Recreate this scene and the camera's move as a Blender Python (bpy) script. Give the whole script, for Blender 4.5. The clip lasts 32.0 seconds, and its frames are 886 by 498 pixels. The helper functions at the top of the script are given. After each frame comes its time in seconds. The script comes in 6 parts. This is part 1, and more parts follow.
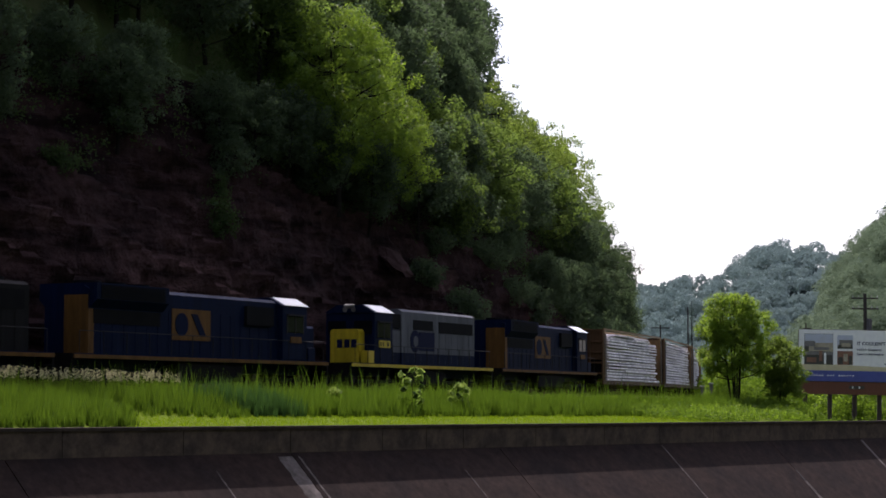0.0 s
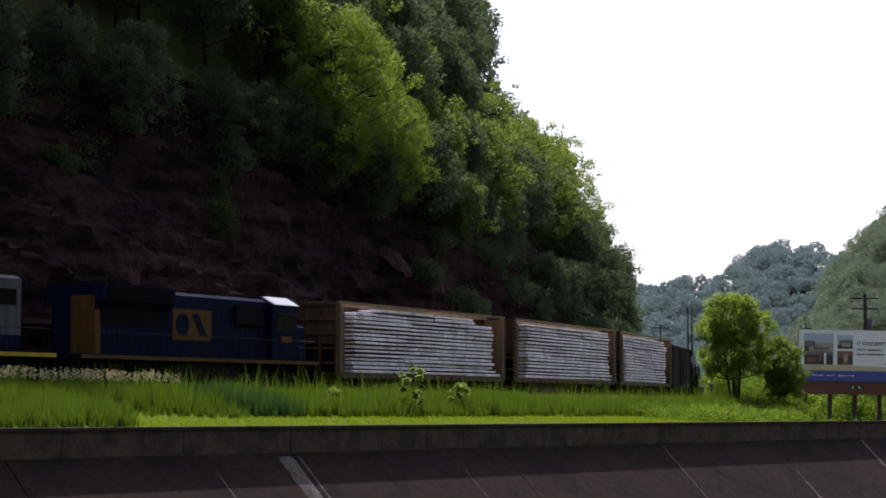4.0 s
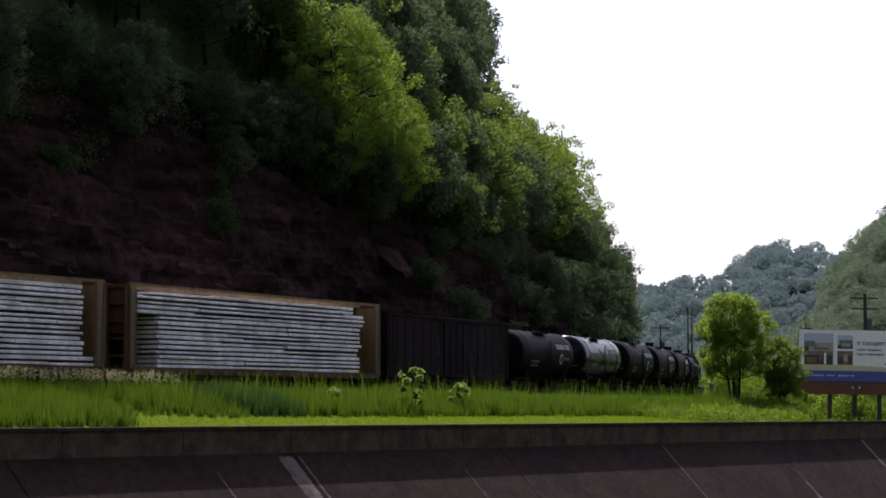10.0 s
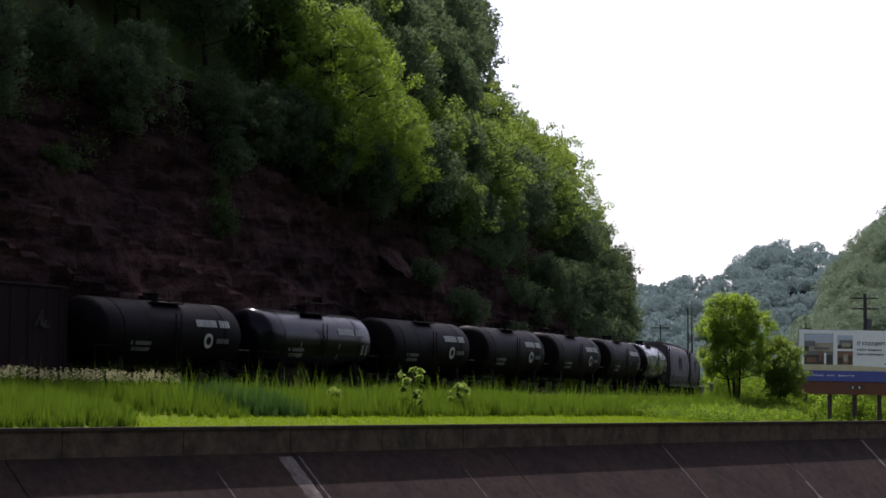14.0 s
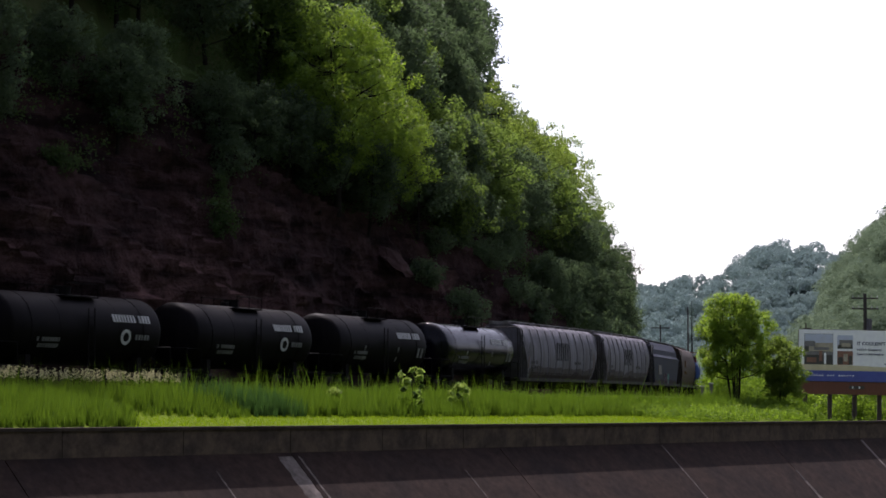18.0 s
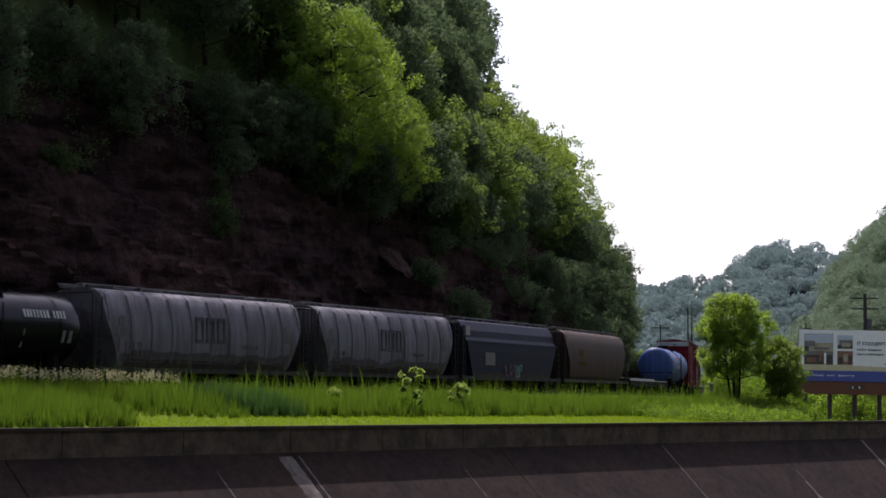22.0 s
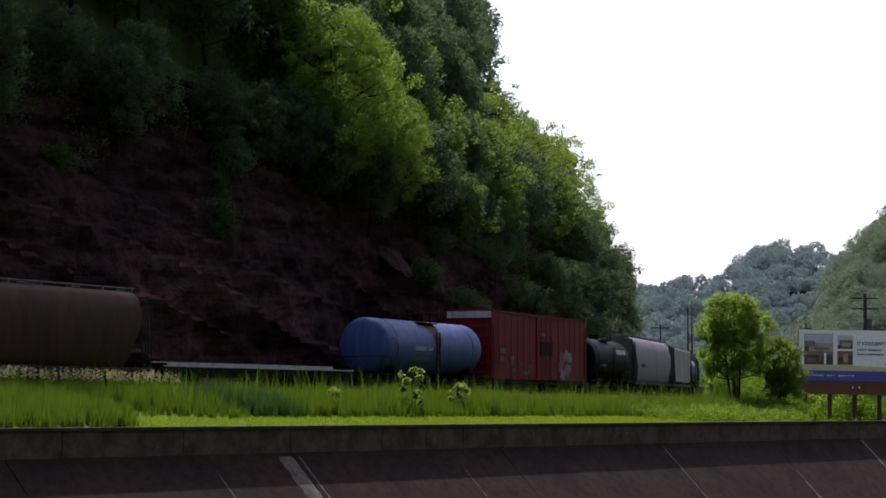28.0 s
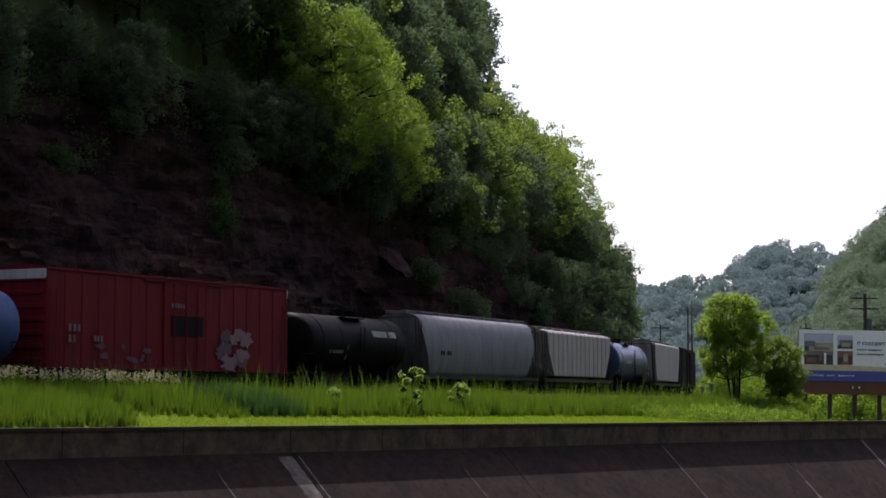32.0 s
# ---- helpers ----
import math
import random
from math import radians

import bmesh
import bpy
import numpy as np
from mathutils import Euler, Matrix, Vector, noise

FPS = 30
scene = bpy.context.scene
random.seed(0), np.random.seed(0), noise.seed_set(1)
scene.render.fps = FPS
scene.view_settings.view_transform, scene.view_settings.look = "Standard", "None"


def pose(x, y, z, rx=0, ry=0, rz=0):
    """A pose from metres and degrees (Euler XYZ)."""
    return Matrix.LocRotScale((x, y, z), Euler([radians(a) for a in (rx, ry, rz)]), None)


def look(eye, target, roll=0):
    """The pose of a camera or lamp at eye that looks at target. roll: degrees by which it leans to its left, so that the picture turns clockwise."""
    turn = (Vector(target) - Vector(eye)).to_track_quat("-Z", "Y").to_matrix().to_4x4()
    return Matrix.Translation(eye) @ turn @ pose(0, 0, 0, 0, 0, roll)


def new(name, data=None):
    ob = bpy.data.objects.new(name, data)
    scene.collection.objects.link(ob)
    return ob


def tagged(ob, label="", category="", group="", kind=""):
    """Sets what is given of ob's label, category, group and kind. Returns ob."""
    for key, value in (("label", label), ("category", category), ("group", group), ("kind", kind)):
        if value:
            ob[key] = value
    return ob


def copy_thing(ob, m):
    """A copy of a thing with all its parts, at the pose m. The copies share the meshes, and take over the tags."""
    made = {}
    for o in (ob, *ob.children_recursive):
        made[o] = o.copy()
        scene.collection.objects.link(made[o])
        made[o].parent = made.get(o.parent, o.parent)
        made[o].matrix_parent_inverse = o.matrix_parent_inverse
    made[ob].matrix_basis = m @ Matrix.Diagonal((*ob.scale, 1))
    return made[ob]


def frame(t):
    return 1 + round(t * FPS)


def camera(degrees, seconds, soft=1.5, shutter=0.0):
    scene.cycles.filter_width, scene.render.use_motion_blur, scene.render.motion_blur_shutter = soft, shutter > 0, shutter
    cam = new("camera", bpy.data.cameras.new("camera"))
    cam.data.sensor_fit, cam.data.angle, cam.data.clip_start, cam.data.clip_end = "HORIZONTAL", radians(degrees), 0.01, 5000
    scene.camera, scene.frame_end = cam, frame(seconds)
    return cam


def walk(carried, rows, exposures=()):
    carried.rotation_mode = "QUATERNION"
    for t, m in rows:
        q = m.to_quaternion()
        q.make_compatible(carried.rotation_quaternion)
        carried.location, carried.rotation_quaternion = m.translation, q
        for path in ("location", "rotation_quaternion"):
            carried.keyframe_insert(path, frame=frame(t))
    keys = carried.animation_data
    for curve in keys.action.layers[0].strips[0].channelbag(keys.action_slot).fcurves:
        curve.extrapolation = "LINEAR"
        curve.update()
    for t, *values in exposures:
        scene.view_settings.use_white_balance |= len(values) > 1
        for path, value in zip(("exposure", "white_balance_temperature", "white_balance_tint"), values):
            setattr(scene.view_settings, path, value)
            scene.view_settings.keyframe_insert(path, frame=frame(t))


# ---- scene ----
# A freight train on a curve between a wooded rock cliff and a concrete-lined river channel.
# x to the right of the view, y away from the camera, z up; the top of the channel wall is about z = 0.
EYE = (0.0, 0.0, 1.0)
SECONDS = 32.0
cam = camera(24.57, SECONDS, soft=1.7, shutter=0.2)
STAND = pose(EYE[0], EYE[1], EYE[2], 90 + 4.27, 0, 0)
walk(cam, [(0.0, STAND), (SECONDS, STAND)], [(0.0, 0.0, 6100, 26), (3.0, 0.0, 6100, 26), (6.0, -0.16, 6100, 26), (10.5, -0.16, 6100, 26), (13.0, -0.04, 6100, 26), (17.0, 0.07, 6100, 26), (21.0, 0.07, 6100, 26), (22.0, 0.0, 6100, 26), (23.0, -0.13, 6100, 26), (25.0, -0.08, 6100, 26), (28.0, -0.14, 6100, 26), (SECONDS, -0.1, 6100, 26)])

# ---- light: hazy bright sky, sun high behind the hill ----
SUN_AZ, SUN_EL = radians(-10), radians(54.5)      # azimuth from +y towards +x
world = bpy.data.worlds.new("hazy_sky")
scene.world = world
world.use_nodes = True
wn, wl = world.node_tree.nodes, world.node_tree.links
sky = wn.new("ShaderNodeTexSky")
sky.sky_type = "NISHITA"
sky.sun_disc = False
sky.sun_elevation, sky.sun_rotation = SUN_EL, SUN_AZ
sky.air_density, sky.dust_density, sky.ozone_density = 1.0, 2.5, 1.0
haze = wn.new("ShaderNodeHueSaturation")      # the haze takes most of the blue out of the sky
haze.inputs["Saturation"].default_value = 0.5
wl.new(sky.outputs["Color"], haze.inputs["Color"])
wl.new(haze.outputs["Color"], wn["Background"].inputs["Color"])
wn["Background"].inputs["Strength"].default_value = 0.22
sun_data = bpy.data.lights.new("sun", "SUN")
sun_data.energy, sun_data.angle, sun_data.color = 6.0, radians(0.6), (1.0, 0.95, 0.86)
sun = new("sun", sun_data)
sun_dir = Vector((math.sin(SUN_AZ) * math.cos(SUN_EL), math.cos(SUN_AZ) * math.cos(SUN_EL), math.sin(SUN_EL)))
sun.matrix_world = look(sun_dir * 400, (0, 0, 0))

# ---- materials ----
def nodes_of(name):
    m = bpy.data.materials.new(name)
    m.use_nodes = True
    nt = m.node_tree
    return m, nt.nodes, nt.links, nt.nodes["Principled BSDF"]


def noise_node(n, l, scale, detail=4.0, rough=0.6, space="Object"):
    tc = n.new("ShaderNodeTexCoord")
    t = n.new("ShaderNodeTexNoise")
    t.inputs["Scale"].default_value, t.inputs["Detail"].default_value, t.inputs["Roughness"].default_value = scale, detail, rough
    l.new(tc.outputs[space], t.inputs["Vector"])
    return t


def ramp(n, l, src, stops):
    r = n.new("ShaderNodeValToRGB")
    els = r.color_ramp.elements
    while len(els) < len(stops):
        els.new(0.5)
    for e, (p, c) in zip(els, stops):
        e.position, e.color = p, (*c, 1)
    l.new(src, r.inputs["Fac"])
    return r


def mix(n, l, fac, a, b, mode="MIX"):
    m = n.new("ShaderNodeMix")
    m.data_type, m.blend_type = "RGBA", mode
    for sock, v in ((m.inputs[0], fac), (m.inputs[6], a), (m.inputs[7], b)):
        if isinstance(v, (int, float)):
            sock.default_value = v
        elif isinstance(v, tuple):
            sock.default_value = (*v, 1)
        else:
            l.new(v, sock)
    return m.outputs[2]


def surface(name, color, rough=0.7, metal=0.0, grime=(0.03, 0.028, 0.025), amount=0.35, grain=30.0, stain=0.6, bump=0.15, streak=False, spec=0.5, mottle=0.0):
    """Painted, stained or bare surface: colour with fine grain, larger stains or vertical streaks, and relief."""
    m, n, l, b = nodes_of(name)
    fine = noise_node(n, l, grain, 3.0)
    big = noise_node(n, l, stain, 5.0, 0.65)
    if streak:
        mp = n.new("ShaderNodeMapping")
        mp.inputs["Scale"].default_value = (2.2, 2.2, 0.22)
        tc = n.new("ShaderNodeTexCoord")
        l.new(tc.outputs["Object"], mp.inputs["Vector"])
        l.new(mp.outputs["Vector"], big.inputs["Vector"])
    r = ramp(n, l, big.outputs["Fac"], [(0.42, (0, 0, 0)), (0.68, (1, 1, 1))])
    mul = n.new("ShaderNodeMath")
    mul.operation = "MULTIPLY"
    mul.inputs[1].default_value = amount
    l.new(r.outputs["Color"], mul.inputs[0])
    dark = tuple(c * 0.8 for c in color)
    light = tuple(min(1, c * 1.15) for c in color)
    base = mix(n, l, fine.outputs["Fac"], dark, light)
    col = mix(n, l, mul.outputs[0], base, grime)
    if mottle:
        mid = noise_node(n, l, grain * 0.22, 6.0, 0.75)
        if streak:
            l.new(mp.outputs["Vector"], mid.inputs["Vector"])
        tone = ramp(n, l, mid.outputs["Fac"], [(0.3, (1 - mottle,) * 3), (0.7, (1 + mottle,) * 3)]).outputs["Color"]
        col = mix(n, l, 1.0, col, tone, "MULTIPLY")
    l.new(col, b.inputs["Base Color"])
    b.inputs["Roughness"].default_value, b.inputs["Metallic"].default_value = rough, metal
    b.inputs["Specular IOR Level"].default_value = spec
    if bump:
        bp = n.new("ShaderNodeBump")
        bp.inputs["Strength"].default_value, bp.inputs["Distance"].default_value = bump, 0.02
        l.new(fine.outputs["Fac"], bp.inputs["Height"])
        l.new(bp.outputs["Normal"], b.inputs["Normal"])
    return m


def foliage(name, dark, light, thin, scale=0.5, glow=0.5, spec=0.18, leafwise=0.45):
    """Leaves: diffuse and translucent, tinted from tree to tree and from leaf to leaf."""
    m, n, l, b = nodes_of(name)
    info = n.new("ShaderNodeObjectInfo")
    geo = n.new("ShaderNodeNewGeometry")
    big = noise_node(n, l, scale, 3.0)
    f1 = n.new("ShaderNodeMath")
    f1.operation = "MULTIPLY_ADD"
    f1.inputs[1].default_value = leafwise
    l.new(geo.outputs["Random Per Island"], f1.inputs[0])
    f2 = n.new("ShaderNodeMath")
    f2.operation = "MULTIPLY"
    f2.inputs[1].default_value = 1 - leafwise
    l.new(info.outputs["Random"], f2.inputs[0])
    l.new(f2.outputs[0], f1.inputs[2])
    c = mix(n, l, f1.outputs[0], dark, light)
    c = mix(n, l, big.outputs["Fac"], c, tuple(v * 0.8 for v in light), "MIX")
    l.new(c, b.inputs["Base Color"])
    b.inputs["Roughness"].default_value = 0.5
    b.inputs["Specular IOR Level"].default_value = spec
    tr = n.new("ShaderNodeBsdfTranslucent")
    l.new(mix(n, l, 0.75, c, thin), tr.inputs["Color"])
    ms = n.new("ShaderNodeMixShader")
    ms.inputs[0].default_value = glow
    l.new(b.outputs[0], ms.inputs[1])
    l.new(tr.outputs[0], ms.inputs[2])
    l.new(ms.outputs[0], n["Material Output"].inputs["Surface"])
    return m


def rock_material():
    m, n, l, b = nodes_of("red_shale_rock")
    big = noise_node(n, l, 0.12, 6.0, 0.65)
    fine = noise_node(n, l, 1.6, 8.0, 0.7)
    tc = n.new("ShaderNodeTexCoord")
    mp = n.new("ShaderNodeMapping")
    mp.inputs["Rotation"].default_value = (0, radians(-26), 0)
    mp.inputs["Scale"].default_value = (0.12, 0.12, 1.0)
    l.new(tc.outputs["Object"], mp.inputs["Vector"])
    strata = n.new("ShaderNodeTexNoise")
    strata.inputs["Scale"].default_value, strata.inputs["Detail"].default_value = 1.2, 6.0
    l.new(mp.outputs["Vector"], strata.inputs["Vector"])
    c = ramp(n, l, big.outputs["Fac"], [(0.3, (0.02, 0.0112, 0.0112)), (0.52, (0.042, 0.0235, 0.0228)), (0.7, (0.105, 0.06, 0.055))]).outputs["Color"]
    s = ramp(n, l, strata.outputs["Fac"], [(0.38, (0.18, 0.17, 0.18)), (0.46, (0.75, 0.73, 0.74)), (0.62, (1.25, 1.2, 1.2))]).outputs["Color"]
    c = mix(n, l, 0.8, c, s, "MULTIPLY")
    l.new(mix(n, l, 0.5, c, ramp(n, l, fine.outputs["Fac"], [(0.35, (0.25, 0.25, 0.25)), (0.65, (1.5, 1.5, 1.5))]).outputs["Color"], "MULTIPLY"), b.inputs["Base Color"])
    b.inputs["Roughness"].default_value = 0.95
    b.inputs["Specular IOR Level"].default_value = 0.04
    bp = n.new("ShaderNodeBump")
    bp.inputs["Strength"].default_value, bp.inputs["Distance"].default_value = 1.0, 0.5
    add = n.new("ShaderNodeMath")
    add.operation = "MULTIPLY_ADD"
    add.inputs[1].default_value = 0.9
    l.new(strata.outputs["Fac"], add.inputs[0])
    l.new(fine.outputs["Fac"], add.inputs[2])
    l.new(add.outputs[0], bp.inputs["Height"])
    l.new(bp.outputs["Normal"], b.inputs["Normal"])
    return m


M_ROCK = rock_material()
M_ROCK_PALE = surface("fresh_red_rock", (0.05, 0.029, 0.027), 0.95, spec=0.04, mottle=0.5, grime=(0.03, 0.018, 0.018), amount=0.8, grain=6.0, stain=0.9, bump=0.8)
M_SOIL = surface("grassy_soil", (0.035, 0.055, 0.014), 0.95, spec=0.1, grime=(0.07, 0.055, 0.03), amount=0.5, grain=9.0, stain=0.25, bump=0.6)
M_LAWN = surface("mown_grass", (0.085, 0.125, 0.002), 0.9, spec=0.05, grime=(0.055, 0.085, 0.004), amount=0.5, grain=14.0, stain=0.5, bump=0.8)
M_CONCRETE = surface("weathered_concrete", (0.094, 0.068, 0.05), 0.9, spec=0.1, mottle=0.3, grime=(0.03, 0.024, 0.021), amount=0.8, grain=12.0, stain=0.8, bump=0.3)
M_COPING = surface("dark_worn_coping", (0.05, 0.037, 0.028), 0.9, spec=0.1, mottle=0.4, grime=(0.02, 0.016, 0.014), amount=0.8, grain=12.0, stain=0.6, bump=0.4)
M_SLOPE = surface("stained_slope_concrete", (0.03, 0.0195, 0.0158), 0.9, spec=0.05, mottle=0.4, grime=(0.0135, 0.0105, 0.0105), amount=0.7, grain=10.0, stain=0.35, bump=0.35)
M_SILT = surface("light_silt", (0.125, 0.105, 0.095), 0.9, grime=(0.036, 0.03, 0.027), amount=0.8, grain=8.0, stain=1.6, mottle=0.5, spec=0.1)
M_GRAVEL = surface("ballast_gravel", (0.05, 0.046, 0.044), 0.95, grain=18.0, stain=0.8, bump=1.0)
M_WATER = surface("river_water", (0.03, 0.035, 0.025), 0.08, amount=0.1, grain=1.5, stain=0.1, bump=0.1)
M_LEAF = foliage("broadleaf", (0.021, 0.039, 0.017), (0.048, 0.08, 0.027), (0.24, 0.36, 0.055), spec=0.06)
M_LEAF_OLIVE = foliage("olive_broadleaf", (0.024, 0.041, 0.015), (0.058, 0.088, 0.027), (0.34, 0.48, 0.06), spec=0.05)
M_LEAF_VERGE = foliage("verge_leaf", (0.03, 0.06, 0.012), (0.075, 0.13, 0.022), (0.43, 0.63, 0.05), glow=0.5)
# broadleaf copy darkened to stand for shade on the hillside
M_LEAF_SHADE = foliage("shade_dark_leaf", (0.021, 0.033, 0.025), (0.044, 0.064, 0.043), (0.16, 0.24, 0.09), glow=0.4, spec=0.03)
# sunlight put into the leaf colour of trees that stand out
M_LEAF_BRIGHT = foliage("sun_bright_leaf", (0.022, 0.05, 0.011), (0.06, 0.112, 0.02), (0.33, 0.5, 0.035), glow=0.45)
# distance haze is put into these three colours: pale, bluish, low in contrast
M_LEAF_FAR = foliage("haze_tinted_far_leaf", (0.15, 0.2, 0.135), (0.215, 0.275, 0.17), (0.25, 0.33, 0.19), 0.02, 0.3, 0.0)
M_LEAF_FARTHER = foliage("haze_tinted_distant_leaf", (0.235, 0.305, 0.28), (0.295, 0.375, 0.335), (0.26, 0.34, 0.3), 0.02, 0.15, 0.0)
M_FAR_FLOOR = surface("haze_tinted_wood_floor", (0.085, 0.115, 0.11), 0.95, spec=0.0, grime=(0.07, 0.095, 0.09), amount=0.6, grain=0.3, stain=0.05, bump=0.3)
M_WEED = foliage("broad_weed_leaf", (0.05, 0.105, 0.011), (0.08, 0.145, 0.016), (0.24, 0.38, 0.02), 0.6, 0.45, 0.05)
M_LAWN_BLADE = foliage("lawn_blade", (0.07, 0.118, 0.002), (0.12, 0.185, 0.004), (0.3, 0.46, 0.006), 0.6, 0.4, 0.05)
M_LEAF_PALE = foliage("pale_green_leaf", (0.11, 0.17, 0.03), (0.17, 0.25, 0.055), (0.4, 0.52, 0.1), 0.5, 0.45, 0.08)
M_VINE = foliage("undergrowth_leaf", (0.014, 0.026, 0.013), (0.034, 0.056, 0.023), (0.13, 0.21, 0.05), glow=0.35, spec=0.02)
M_BARK = surface("grey_brown_bark", (0.016, 0.013, 0.012), 0.95, grime=(0.03, 0.026, 0.022), grain=12.0, stain=1.5, bump=0.8, spec=0.04)
M_GRASS = foliage("tall_grass_blade", (0.005, 0.014, 0.002), (0.095, 0.155, 0.02), (0.15, 0.26, 0.012), 0.35, 0.38, 0.1, 0.95)
M_GRASS_BLUE = foliage("blue_green_grass_blade", (0.008, 0.022, 0.008), (0.06, 0.115, 0.035), (0.07, 0.16, 0.025), 0.35, 0.35, 0.1, 0.95)
M_GRASS_HEAD = foliage("pale_seed_head", (0.32, 0.3, 0.15), (0.5, 0.47, 0.27), (0.36, 0.33, 0.2), 1.0, 0.35, 0.05)
M_STEEL = surface("rail_steel", (0.18, 0.16, 0.15), 0.4, 0.9, grain=20.0)
M_TIE = surface("creosote_tie", (0.06, 0.048, 0.04), 0.9, grain=14.0)
M_GRILLE0 = surface("dark_crack", (0.012, 0.011, 0.01), 0.9, grain=12.0)
M_WOODS = surface("wooded_slope", (0.03, 0.05, 0.015), 0.95, grime=(0.015, 0.024, 0.01), amount=0.6, grain=0.8, stain=0.15, bump=0.5, spec=0.1)

# ---- building helpers ----
def mesh_of(bm, name, mats, smooth=False):
    me = bpy.data.meshes.new(name)
    bm.normal_update()
    bm.to_mesh(me)
    bm.free()
    for m in (mats if isinstance(mats, (list, tuple)) else [mats]):
        me.materials.append(m)
    if smooth:
        for p in me.polygons:
            p.use_smooth = True
    return me


def part(name, bm, material, parent, label="", smooth=False):
    """One mesh object under a thing or a part."""
    ob = new(name, mesh_of(bm, name, material, smooth))
    ob.parent = parent
    return tagged(ob, label) if label else ob


def raw(name, verts, faces, mats, smooth=False, index=None):
    me = bpy.data.meshes.new(name)
    me.from_pydata(verts, [], faces)
    for m in (mats if isinstance(mats, (list, tuple)) else [mats]):
        me.materials.append(m)
    if index is not None:
        me.polygons.foreach_set("material_index", index)
    if smooth:
        me.polygons.foreach_set("use_smooth", [True] * len(me.polygons))
    me.update()
    return me


def box(bm, x0, x1, y0, y1, z0, z1, bevel=0.0):
    m = Matrix.LocRotScale(((x0 + x1) / 2, (y0 + y1) / 2, (z0 + z1) / 2), None, (abs(x1 - x0), abs(y1 - y0), abs(z1 - z0)))
    r = bmesh.ops.create_cube(bm, size=1, matrix=m)
    if bevel:
        es = list({e for v in r["verts"] for e in v.link_edges})
        bmesh.ops.bevel(bm, geom=es, offset=bevel, segments=2, affect="EDGES", profile=0.5)
    return bm


def rod(bm, a, b, r, seg=8, r2=None):
    a, b = Vector(a), Vector(b)
    d = b - a
    m = Matrix.Translation((a + b) / 2) @ d.to_track_quat("Z", "Y").to_matrix().to_4x4()
    bmesh.ops.create_cone(bm, cap_ends=True, segments=seg, radius1=r, radius2=r if r2 is None else r2, depth=d.length, matrix=m)
    return bm


def sweep(bm, profile, x0, x1, cap=True):
    """Extrude a closed outline of (y, z) points along x."""
    a = [bm.verts.new((x0, y, z)) for y, z in profile]
    b = [bm.verts.new((x1, y, z)) for y, z in profile]
    k = len(profile)
    for i in range(k):
        j = (i + 1) % k
        bm.faces.new((a[i], a[j], b[j], b[i]))
    if cap:
        bm.faces.new(a[::-1])
        bm.faces.new(b)
    return bm


# ---- the railway's line: heading from +y towards +x, along its near side ----
def heading(s):
    u = max(s, -72.0) / 100
    v = min(u, 0.5)
    h = 0.4221 - 0.2451 * v - 0.1704 * v * v - 0.25 * max(0.0, min(u, 1.2) - 0.5)
    if s < -72:
        h += 0.13 * min(1.0, (-72 - s) / 60)
    return h


S_MIN, S_MAX = -520, 520
LINE = {}
LINE[0] = (0.0, 115.1)
for i in range(0, S_MAX):
    h = heading(i + 0.5)
    LINE[i + 1] = (LINE[i][0] + math.sin(h), LINE[i][1] + math.cos(h))
for i in range(0, S_MIN, -1):
    h = heading(i - 0.5)
    LINE[i - 1] = (LINE[i][0] - math.sin(h), LINE[i][1] - math.cos(h))
RAIL_Z = 1.38
HALF = 1.5


def on_line(s, n=0.0, z=0.0):
    """A place at s along the line and n metres beyond its near side (the track's middle is at n = HALF)."""
    s = max(S_MIN, min(S_MAX - 0.001, s))
    i = math.floor(s)
    f = s - i
    x = LINE[i][0] * (1 - f) + LINE[i + 1][0] * f
    y = LINE[i][1] * (1 - f) + LINE[i + 1][1] * f
    h = heading(s)
    return Vector((x - n * math.cos(h), y + n * math.sin(h), z))


LINE_XY = np.array([LINE[i] for i in range(S_MIN, S_MAX + 1)])


def off_line(x, y):
    """How far a place lies beyond the near side of the line, and at which s."""
    d = (LINE_XY[:, 0] - x) ** 2 + (LINE_XY[:, 1] - y) ** 2
    i = int(np.argmin(d))
    s = i + S_MIN
    h = heading(s)
    return (-(x - LINE_XY[i, 0]) * math.cos(h) + (y - LINE_XY[i, 1]) * math.sin(h)), s


# ---- the channel wall's line: u along it, w behind it ----
W0 = Vector((-14.8, 68.0, 0))
W_DIR = Vector((42.2, 58.0, 0)).normalized()
W_BACK = Vector((-W_DIR.y, W_DIR.x, 0))


def wall_top(u):
    return 0.10 - 0.0042 * max(-60, min(140, u))


def at_wall(u, w, z=0.0):
    p = W0 + W_DIR * u + W_BACK * w
    return Vector((p.x, p.y, z))


def lay(x, y):
    d = Vector((x, y, 0)) - W0
    return d.dot(W_DIR), d.dot(W_BACK)


def smooth01(t):
    t = max(0.0, min(1.0, t))
    return t * t * (3 - 2 * t)


def ground_z(x, y):
    u, w = lay(x, y)
    zt = wall_top(u)
    if w < -0.3:
        if w > -7.6:
            return zt - 1.35 + (w + 0.3)
        if w > -42:
            return -8.4
        return min(-0.6, -8.4 + (-42 - w))
    z = zt - 0.06 + 0.10 * max(0.0, min(w, 6.0))
    n, s = off_line(x, y)
    z += (0.95 - z) * smooth01((n + 7.0) / 5.5)
    # the ground drops away round the billboard's foot
    z -= 1.3 * smooth01((x - 0.174 * y) / 1.4) * smooth01((w - 0.1) / 0.9) * (1 - smooth01((y - 180) / 25))
    z += 0.08 * noise.noise(Vector((x * 0.15, y * 0.15, 0))) * smooth01((w - 3) / 3)
    return z


